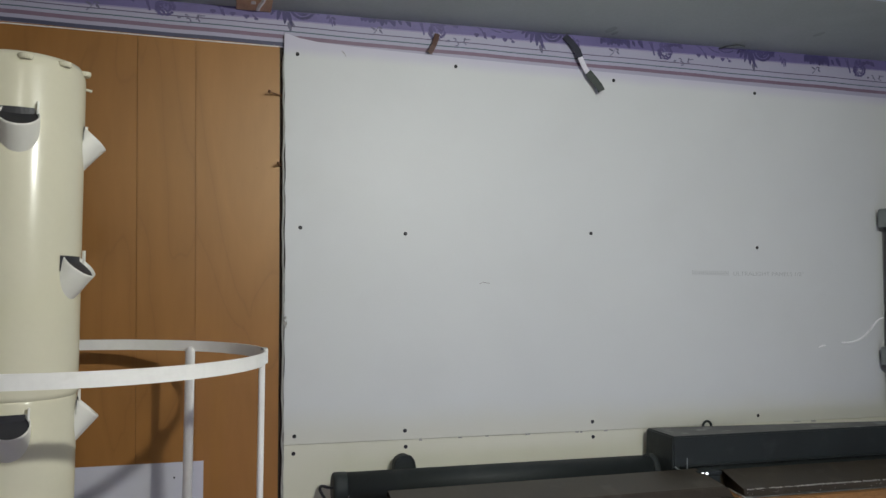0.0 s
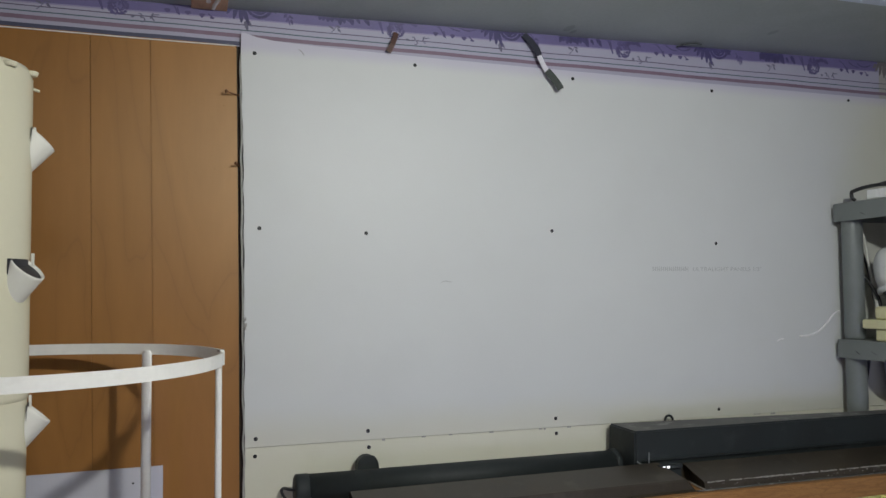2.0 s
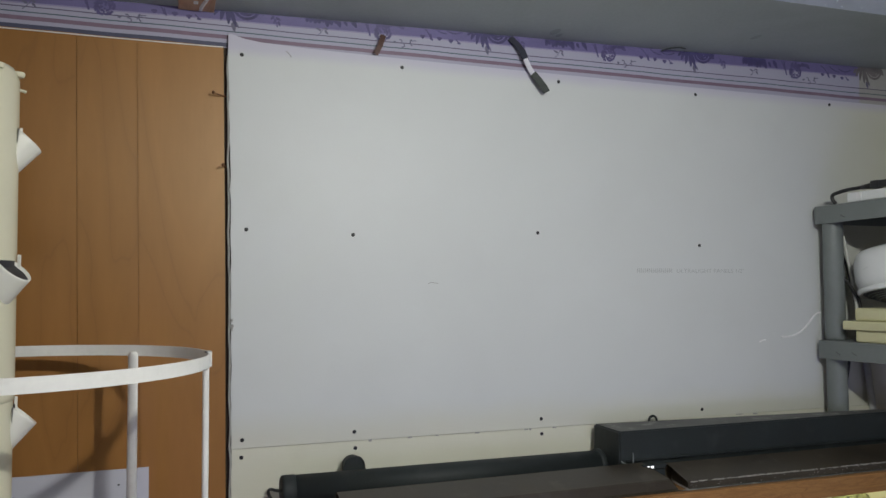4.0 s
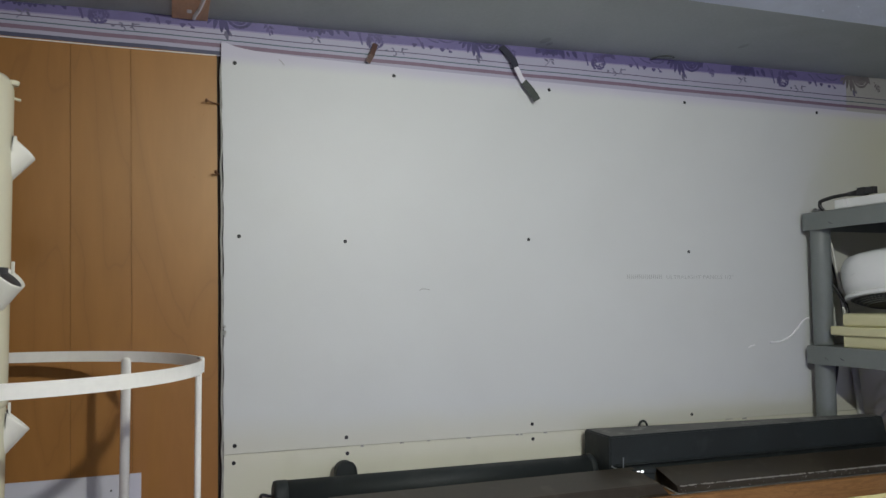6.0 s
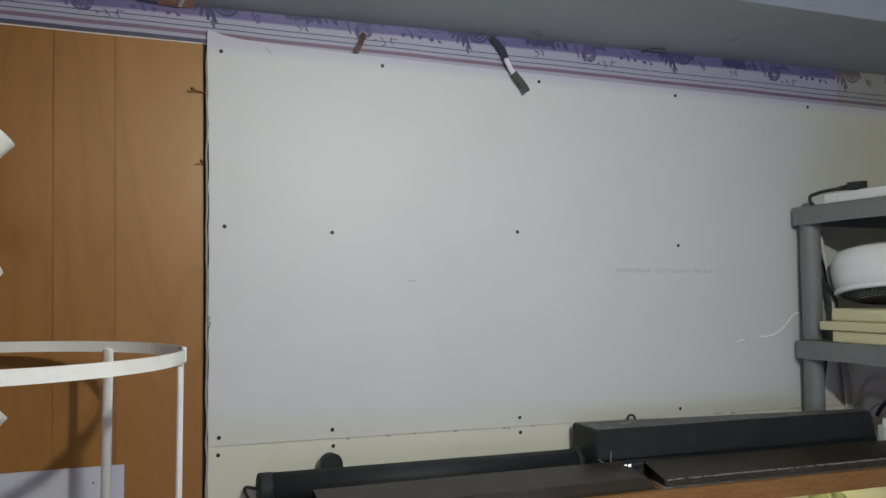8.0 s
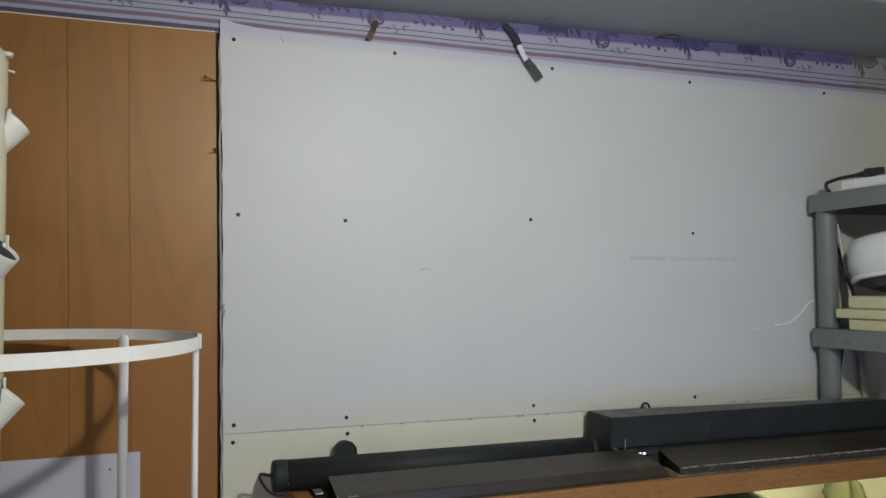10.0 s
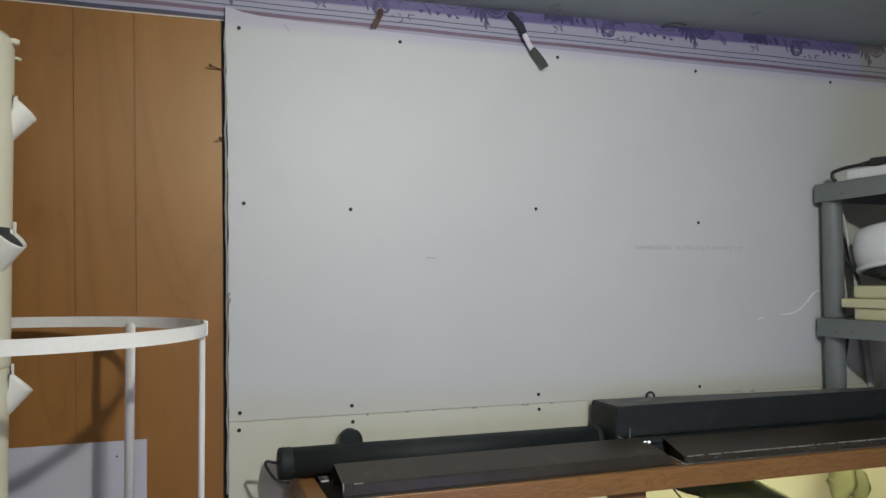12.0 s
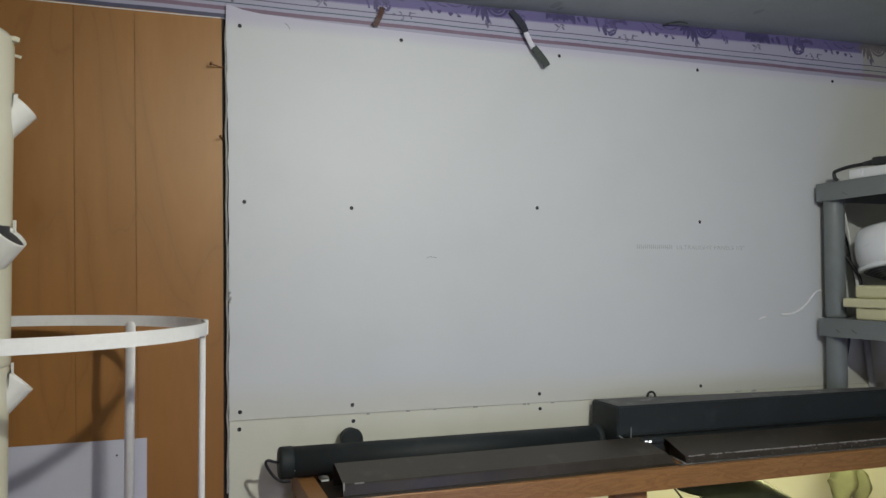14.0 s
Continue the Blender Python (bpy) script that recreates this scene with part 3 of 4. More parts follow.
def cabbage_rose(x, z, seed, ink):
    """A dark half rose under the soffit with long leaves hanging from it."""
    p = Print(x, z, seed)
    for k in range(7):
        p.leaf(-0.030 + 0.017 * k + p.r.uniform(-0.004, 0.004), 0.040 + p.r.uniform(-0.004, 0.006), 0.026, 0.015, p.r.uniform(0.3, 2.8))
    for u, v, length, breadth, angle in ((-0.040, 0.026, 0.034, 0.009, -2.0), (-0.026, 0.018, 0.042, 0.009, -1.75), (-0.010, 0.012, 0.046, 0.010, -1.55), (0.002, 0.008, 0.050, 0.009, -1.25), (-0.052, 0.030, 0.020, 0.007, -2.3)):
        p.leaf(u, v, length, breadth, angle)
    p.done(ink)
    p = Print(x, z, seed + 1)
    for size, width in ((0.034, 0.0045), (0.022, 0.0034), (0.012, 0.003)):
        p.stroke(0.036 - size * 0.9, 0.036, -1.3, size * 2.6, 2.7, width, 10)
    p.rosette(0.036, 0.036, 0.013, 6)
    p.leaf(0.078, 0.030, 0.018, 0.006, -0.9)
    p.done(ink)
    p = Print(x, z, seed + 2)
    p.leaf(0.004, -0.020, 0.026, 0.008, -1.35)
    p.leaf(0.012, -0.012, 0.020, 0.006, -1.0)
    p.done(M_SPRIG)


def side_sprig(x, z, seed, ink):
    p = Print(x, z, seed)
    p.stroke(-0.012, 0.032, -0.9, 0.045, -0.5, 0.0018)
    for u, v, a in ((-0.006, 0.018, -2.2), (0.010, 0.016, -0.5), (0.012, 0.002, -1.3), (0.000, 0.008, -2.0)):
        p.leaf(u, v, 0.015, 0.005, a)
    p.done(ink)


def hanging_bloom(x, z, seed, ink):
    """A dark bell of overlapping petals with a thin sprig below it."""
    p = Print(x, z, seed)
    for k in range(9):
        u = -0.042 + 0.0105 * k
        p.leaf(u, 0.030 + 0.004 * math.sin(k * 2.1), 0.034 + p.r.uniform(-0.008, 0.006), 0.013, -1.57 + u * 9)
    for k in range(6):
        p.leaf(-0.035 + 0.014 * k, 0.044, 0.018, 0.012, p.r.uniform(0, 3))
    p.leaf(0.064, 0.024, 0.018, 0.007, -1.1)
    p.leaf(0.088, 0.026, 0.030, 0.010, -1.05)
    p.done(ink)
    p = Print(x, z, seed + 1)
    p.stroke(0.002, 0.004, -2.0, 0.034, -0.5, 0.0012)
    p.leaf(-0.014, -0.003, 0.016, 0.0045, 2.7)
    p.leaf(0.009, -0.010, 0.014, 0.0045, -0.9)
    p.leaf(0.008, 0.000, 0.011, 0.004, -0.4)
    p.done(M_SPRIG)


def ring_rose(x, z, seed, ink):
    """A round rose drawn in rings on long stems, with curled tendrils at its side."""
    p = Print(x, z, seed)
    p.rosette(0.0, 0.004, 0.020, 9)
    p.stroke(-0.010, 0.028, -2.0, 0.048, 0.7, 0.0026)
    p.stroke(-0.048, 0.040, -1.4, 0.050, 0.1, 0.0030)
    p.stroke(-0.060, 0.042, -1.0, 0.040, -0.3, 0.0022)
    for u, v, a in ((0.020, 0.030, 0.2), (0.038, 0.034, -0.2), (0.055, 0.030, -0.7), (-0.012, 0.030, 1.2), (0.004, 0.034, 1.6)):
        p.leaf(u, v, 0.022, 0.010, a)
    p.done(ink)
    p = Print(x, z, seed + 1)
    p.leaf(0.036, -0.020, 0.009, 0.005, 0.2)
    p.stroke(0.050, -0.012, 0.5, 0.018, -3.6, 0.0019)
    p.stroke(0.056, -0.021, 0.2, 0.026, -4.0, 0.0019)
    p.stroke(0.084, -0.008, -1.9, 0.022, 1.4, 0.0019)
    p.stroke(0.078, -0.022, 0.7, 0.018, 0.8, 0.0017)
    p.stroke(0.088, -0.012, 0.3, 0.014, -0.4, 0.0017)
    p.done(M_SPRIG)


def bud_row(x, z, seed, ink):
    p = Print(x, z, seed)
    p.stroke(-0.060, 0.038, -0.4, 0.055, -1.1, 0.0022)
    p.stroke(-0.020, 0.040, -0.8, 0.050, 0.9, 0.0022)
    p.stroke(0.020, 0.034, -0.6, 0.060, 1.3, 0.0026)
    for u, v in ((-0.052, 0.004), (0.000, 0.002), (0.036, -0.002)):
        p.leaf(u, v, 0.012, 0.010, -1.57, 0.8)
    p.stroke(-0.027, 0.016, -1.4, 0.022, 0.2, 0.0022)
    p.stroke(0.052, 0.006, -0.9, 0.020, 0.6, 0.0018)
    p.leaf(0.062, -0.006, 0.011, 0.004, -0.2)
    p.done(ink)


REPEAT = 0.834
for k in range(-2, 4):
    start = 0.275 + REPEAT * k
    for offset, draw, ink in ((0.0, cabbage_rose, M_INK), (0.128, side_sprig, M_INKMID), (0.280, hanging_bloom, M_INK), (0.474, ring_rose, M_INKMID), (0.668, bud_row, M_INKMID)):
        px = start + offset
        if X0 + 0.15 < px < X1 - 0.12:
            draw(px, 2.509 + 0.0045 * (px - 0.466), 31 * (k + 5) + int(offset * 100), M_BROWNINK if px > 2.70 else ink)

# loose curl of paper at the soffit
part("paper_curl", tube([(1.800, 2.408, 2.550), (1.815, 2.385, 2.553), (1.845, 2.365, 2.554), (1.878, 2.368, 2.5535)], 0.0026, 6), M_STRAPG, border, "curled strip of torn paper")

# brown tape and hanging strap over the border


def band(points, width, thick, mat, name, parent):
    """A flat strip of cloth hanging along (x, y, z) points, broad across x."""
    bm = bmesh.new()
    rows = []
    for i, p in enumerate(points):
        q0, q1 = Vector(points[max(i - 1, 0)]), Vector(points[min(i + 1, len(points) - 1)])
        d = (q1 - q0).normalized()
        side = d.cross(Vector((0, -1, 0))).normalized() * width / 2
        p = Vector(p)
        rows.append([bm.verts.new(p - side + Vector((0, o, 0))) for o in (0, thick)] + [bm.verts.new(p + side + Vector((0, o, 0))) for o in (thick, 0)])
    for a, b in zip(rows, rows[1:]):
        for k in range(4):
            bm.faces.new((a[k], a[(k + 1) % 4], b[(k + 1) % 4], b[k]))
    bm.faces.new(rows[0])
    bm.faces.new(rows[-1])
    return part(name, bm, mat, parent)


tape = thing("tape_strip", "torn strip of brown tape stuck over the wallpaper border", "tape")
band([(0.750, 2.409, 2.507), (0.745, 2.404, 2.490), (0.735, 2.396, 2.465), (0.721, 2.396, 2.438)], 0.017, 0.0015, M_TAPE, "tape", tape)
strap = thing("hanging_strap", "dark and white cloth strap hanging from the soffit edge", "strap")
band([(1.196, 2.405, 2.540), (1.215, 2.398, 2.520), (1.238, 2.392, 2.490), (1.246, 2.388, 2.462)], 0.024, 0.002, M_STRAPD, "dark_length", strap)
band([(1.244, 2.385, 2.466), (1.254, 2.382, 2.440), (1.268, 2.380, 2.416), (1.276, 2.380, 2.406)], 0.018, 0.002, M_STRAPW, "white_length", strap)
band([(1.268, 2.377, 2.414), (1.288, 2.374, 2.392), (1.307, 2.372, 2.368), (1.316, 2.371, 2.352)], 0.026, 0.002, M_STRAPG, "grey_end", strap)

# pine batten under the soffit with a white drip of filler
batten = thing("pine_batten", "bare pine batten fixed under the soffit", "batten")
part("board", box((0.118, 1.90, soffit_z(0.17) - 0.009), (0.222, 2.4125, soffit_z(0.17) - 0.0005), 0.002), M_BATTEN, batten)
part("filler_run", tube([(0.182, 2.400, 2.5275), (0.186, 2.36, 2.526), (0.197, 2.30, 2.526), (0.205, 2.20, 2.526)], 0.0065, 8), M_GLOSSWHITE, batten, "white run of filler")
part("filler_run", box((0.160, 2.325, 2.523), (0.174, 2.35, 2.5285), 0.002), M_GLOSSWHITE, batten)

# ---------------------------------------------------------------- white card on the panelling
card = thing("white_card", "white rectangular card nailed flat to the panelling", "card")
part("card", slab([(-0.95, 0.72), (0.053, 0.72), (0.050, 1.177), (-0.95, 1.172)], 2.4085, 2.4125), M_CARD, card)
bm = bmesh.new()
bmesh.ops.create_cone(bm, cap_ends=True, segments=12, radius1=0.003, radius2=0.0024, depth=0.0014, matrix=Matrix.Translation((-0.030, 2.4078, 1.133)) @ Matrix.Rotation(radians(90), 4, "X"))
part("nail", bm, M_SCREW, card)

# ---------------------------------------------------------------- planting tower
TC = Vector((-0.328, 1.82, 0))
R = 0.127
FACE = radians(-77.4)
tower = thing("planting_tower", "ivory plastic vertical planting tower with angled cups", "planter")
part("tower_section", lathe([(R - 0.012, 1.45), (R + 0.0005, 1.458), (R + 0.001, 1.466), (R, 1.50), (R - 0.001, 2.126), (R - 0.003, 2.143), (R - 0.010, 2.155), (R - 0.03, 2.161), (0.002, 2.163)], 96, centre=TC), M_TOWER, tower, smooth=True)
part("tower_section", lathe([(R + 0.03, 0.0), (R + 0.03, 0.02), (R - 0.002, 0.04), (R - 0.002, 1.450), (R - 0.006, 1.462), (R - 0.02, 1.464)], 96, centre=TC), M_TOWER, tower, smooth=True)
for k in range(9):
    a = FACE + radians(3 + 36.5 * k)
    c = TC + Vector((math.cos(a) * (R - 0.004), math.sin(a) * (R - 0.004), 2.139))
    bm = bmesh.new()
    bmesh.ops.create_cone(bm, cap_ends=True, segments=20, radius1=0.0135, radius2=0.0155, depth=0.010, matrix=Matrix.Translation(c + Vector((0, 0, 0.004))))
    bmesh.ops.bevel(bm, geom=bm.edges[:], offset=0.0015, segments=2, affect="EDGES")
    part("rim_lug", bm, M_TOWER, tower, smooth=False)
a = FACE + radians(92)
part("rim_peg", tube([TC + Vector((math.cos(a) * (R - 0.01), math.sin(a) * (R - 0.01), 2.121)), TC + Vector((math.cos(a) * (R + 0.012), math.sin(a) * (R + 0.012), 2.116))], 0.0032, 8), M_TOWER, tower)


def cup(angle, z_tip):
    """A tube at 45 degrees out of the tower wall, with a black insert and a tab."""
    r_out, wall, reach = 0.0385, 0.003, 0.043
    out = Vector((math.cos(angle), math.sin(angle), 0))
    up = Vector((0, 0, 1))
    axis = (out + up * 1.13).normalized()
    across = up.cross(out).normalized()
    rise = axis.cross(across).normalized()
    if rise.z < 0:
        rise = -rise
    mouth = TC + out * (R + reach) + up * z_tip + rise * r_out
    m = Matrix((across, rise, axis)).transposed().to_4x4()
    m.translation = mouth
    n = 32
    bm = bmesh.new()
    rings = []
    for r, d in ((r_out * 0.97, -0.115), (r_out, -0.006), (r_out, -0.001), (r_out - wall * 0.5, 0.0), (r_out - wall, -0.001), (r_out - wall, -0.03)):
        rings.append([bm.verts.new(m @ Vector((r * math.cos(2 * math.pi * k / n), r * math.sin(2 * math.pi * k / n), d))) for k in range(n)])
    for a, b in zip(rings, rings[1:]):
        for k in range(n):
            bm.faces.new((a[k], a[(k + 1) % n], b[(k + 1) % n], b[k]))
    shell = part("cup", bm, M_CUP, tower, smooth=True)
    bm = bmesh.new()
    bmesh.ops.create_cone(bm, cap_ends=True, segments=n, radius1=r_out - wall - 0.006, radius2=r_out - wall - 0.0003, depth=0.03, matrix=m @ Matrix.Translation((0, 0, -0.022)))
    part("net_insert", bm, M_NET, shell, "black net insert")
    # no hole is cut: the shade inside is a dark patch on the tower
    bm = bmesh.new()
    for z in (0.010, 0.042):
        for k in range(9):
            b = angle - 0.05 + (k - 4) / 4 * 0.27
            bm.verts.new(TC + Vector((math.cos(b) * (R + 0.0012), math.sin(b) * (R + 0.0012), z_tip + z)))
    bm.verts.ensure_lookup_table()
    for k in range(8):
        bm.faces.new((bm.verts[k], bm.verts[k + 1], bm.verts[k + 10], bm.verts[k + 9]))
    part("opening_shade", bm, M_NET, shell, "dark patch for the shaded opening")
    tab = TC + out * (R + 0.004) + up * (z_tip + 0.039) + across * 0.034
    tab_m = Matrix((out, across, up)).transposed().to_4x4()
    tab_m.translation = tab
    part("tab", box((-0.003, -0.002, -0.010), (0.003, 0.002, 0.016), 0.0006, m=tab_m), M_CUP, shell)


for ring_z, first in ((1.986, -1), (1.705, 57), (1.402, -1), (1.13, 57)):
    for k in range(4):
        cup(FACE + radians(first + 90 * k), ring_z + ((-0.012 if ring_z < 1.5 else 0.012) if first < 0 and k == 0 else 0.0))

# ---------------------------------------------------------------- support cage
cage = thing("support_cage", "white plastic support cage round the planting tower", "plant support")
RC, ZT, HB = 0.4445, 1.539, 0.028
CC = Vector((-0.249, 1.868, 0))
part("hoop", lathe([(RC, ZT - HB), (RC, ZT), (RC - 0.0045, ZT), (RC - 0.0045, ZT - HB)], 128, centre=CC, closed=True), M_CAGE, cage, smooth=False)
for a, broad in ((52.6, 0.030), (2, 0.016), (152, 0.016), (202, 0.016), (252, 0.016)):
    pm = Matrix.Translation(CC) @ Matrix.Rotation(radians(a), 4, "Z")
    top = ZT - HB + (0.012 if broad > 0.02 else 0.004)
    bm = bmesh.new()
    rings = []
    for z, k in ((0.0, 1.0), (top - 0.012, 1.0), (top - 0.005, 0.85), (top, 0.4)):
        rings.append([bm.verts.new(pm @ Vector((RC - (0.0125 if broad > 0.02 else 0.0090) + 0.0075 * math.cos(2 * math.pi * i / 20), broad / 2 * k * math.sin(2 * math.pi * i / 20), z))) for i in range(20)])
    for p, q in zip(rings, rings[1:]):
        for i in range(20):
            bm.faces.new((p[i], p[(i + 1) % 20], q[(i + 1) % 20], q[i]))
    bm.faces.new(rings[0])
    bm.faces.new(rings[-1])
    part("post", bm, M_CAGE, cage, smooth=True)
a = radians(2)
jm = Matrix.Translation(CC + Vector((math.cos(a) * RC, math.sin(a) * RC, ZT - HB / 2))) @ Matrix.Rotation(a, 4, "Z")
part("hoop_joint", box((-0.007, -0.03, -HB / 2 - 0.003), (0.002, 0.022, HB / 2 + 0.002), 0.001, m=jm), M_CAGE, cage, "lapped joint with a chipped end")
part("hoop_joint", box((-0.012, -0.012, HB / 2 - 0.002), (0.0, 0.004, HB / 2 + 0.004), 0.001, m=jm @ Matrix.Rotation(radians(14), 4, "Z")), M_CORE, cage)

# ---------------------------------------------------------------- bench
ZB = 1.058
bench = thing("bench", "narrow golden oak bench shelf along the wall", "bench")
part("front_rail", box((0.462, 2.020, ZB - 0.062), (3.16, 2.045, ZB), 0.003), M_BENCH, bench)
part("bench_top", box((0.68, 2.0455, ZB - 0.018), (3.16, 2.395, ZB - 0.0005), 0.001), M_BENCH, bench)
part("end_rail", box((0.462, 2.0455, ZB - 0.062), (0.512, 2.395, ZB), 0.003), M_BENCH, bench)
part("back_rail", box((0.5125, 2.376, ZB - 0.062), (0.6795, 2.395, ZB - 0.003), 0.002), M_BENCH, bench)
# dark board added to stand in for the unlit gap
part("end_gap_shade", box((0.5125, 2.0455, ZB - 0.052), (0.6795, 2.3755, ZB - 0.030), 0.002), M_DARKGAP, bench, "dark board added for the shade in the gap")
# bright spot of light from under the bench, built as a white block
part("bracket_or_spot", box((0.536, 2.300, ZB - 0.022), (0.560, 2.3755, ZB - 0.012), 0.002), M_GLOSSWHITE, bench, "white block for the bright spot of light in the gap")
for x in (0.49, 3.10):
    for y in (2.08, 2.36):
        part("leg", box((x - 0.025, y - 0.02, 0.0), (x + 0.025, y + 0.02, ZB - (0.063 if x < 1 else 0.0185)), 0.002), M_BENCH, bench)
part("middle_leg", box((1.365, 2.0455, 0.521), (1.478, 2.085, ZB - 0.0185), 0.003), M_BENCH, bench, "dark stained board leg")
part("lower_shelf", box((0.52, 2.02, 0.50), (3.07, 2.335, 0.52), 0.002), M_BENCH, bench)

# ---------------------------------------------------------------- black pipe, with end cap and lead
pipe = thing("black_pipe", "long black plastic pipe lying on the bench", "pipe")
PY0, PR = 2.285, 0.0462
pm = Matrix.Translation((0, PY0, ZB + PR)) @ Matrix.Rotation(radians(90), 4, "Y")


def along_x(profile, steps, m):
    bm = lathe(profile, steps)
    bmesh.ops.transform(bm, matrix=m, verts=bm.verts)
    return bm


part("barrel", along_x([(PR - 0.002, 0.44), (PR - 0.002, 1.452)], 40, pm), M_BLACK, pipe, smooth=True)
part("end_cap", along_x([(0.012, 0.409), (PR - 0.008, 0.409), (PR - 0.001, 0.413), (PR, 0.420), (PR, 0.448), (PR - 0.002, 0.450)], 40, pm), M_BLACK, pipe, "black end cap with a moulded rim", smooth=True)
part("clip", box((0.438, 2.243, ZB + 0.030), (0.452, 2.247, ZB + 0.038), 0.001), M_STEEL, pipe)
part("coupling", along_x([(PR - 0.001, 1.43), (PR + 0.003, 1.432), (PR + 0.003, 1.446), (PR - 0.001, 1.448)], 40, pm), M_BLACK, pipe, smooth=True)
part("lead", tube([(0.412, 2.27, ZB + 0.052), (0.395, 2.262, ZB + 0.056), (0.376, 2.258, ZB + 0.062), (0.372, 2.258, ZB + 0.050), (0.392, 2.256, ZB + 0.018), (0.415, 2.255, ZB + 0.001), (0.44, 2.262, ZB - 0.002)], 0.0042, 8), M_CABLE, pipe, smooth=True)

adapter = thing("power_adapter", "black rounded power adapter standing behind the pipe", "power adapter")
bm = slab([(0.604 + 0.0315 + 0.0315 * math.cos(a) * (1 if abs(math.cos(a)) < 0.8 else 1.0), ZB + 0.089 + 0.030 * math.sin(a)) for a in [math.pi * k / 14 for k in range(15)]] + [(0.604, ZB), (0.667, ZB)], 2.334, 2.372)
part("case", bm, M_BLACK, adapter)
part("rim", tube([(0.604, 2.333, ZB + 0.06), (0.606, 2.333, ZB + 0.096), (0.620, 2.333, ZB + 0.116), (0.6355, 2.333, ZB + 0.119), (0.653, 2.333, ZB + 0.115), (0.665, 2.333, ZB + 0.096), (0.667, 2.333, ZB + 0.06)], 0.003, 6), M_BLACK, adapter)

# ---------------------------------------------------------------- long black housing
housing = thing("black_housing", "long dusty black rectangular housing on the bench", "housing")
bm = bmesh.new()
lo, hi = (1.468, 2.196, ZB + 0.0005), (2.672, 2.372, 1.220)
box(lo, hi, bm=bm)
for v in bm.verts:
    if v.co.z > 1.19:
        v.co.y += 0.006 if v.co.y < 2.3 else -0.004
        v.co.x += 0.004 if v.co.x < 2 else -0.040
for v in bm.verts:
    if v.co.x > 2 and v.co.y > 2.3:
        v.co.y -= 0.10
bmesh.ops.bevel(bm, geom=bm.edges[:], offset=0.005, segments=3, affect="EDGES")
for f in bm.faces:
    f.material_index = 1 if f.calc_center_median().z > 1.2195 else 0
part("shell", bm, [M_BLACK, M_DUST], housing)
part("lower_lip", prism([(2.1955, ZB + 0.066), (2.188, ZB + 0.068), (2.188, ZB + 0.0705), (2.1955, ZB + 0.073)], 1.49, 2.64), M_BLACK, housing)
part("bracket_or_spot", tube([(1.468, 2.188, ZB + 0.072), (1.478, 2.180, ZB + 0.064), (1.50, 2.178, ZB + 0.060)], 0.0022, 6), M_RACK, housing)
part("pin", tube([(1.505, 2.178, ZB + 0.055), (1.505, 2.176, ZB + 0.098)], 0.0018, 6), M_RACK, housing)
part("hanging_eye", tube([(1.705 + 0.016 * math.cos(a), 2.366, 1.216 + 0.017 * math.sin(a)) for a in [math.pi * k / 8 for k in range(9)]], 0.0042, 8), M_BLACK, housing, smooth=True)

# ---------------------------------------------------------------- brown light hoods


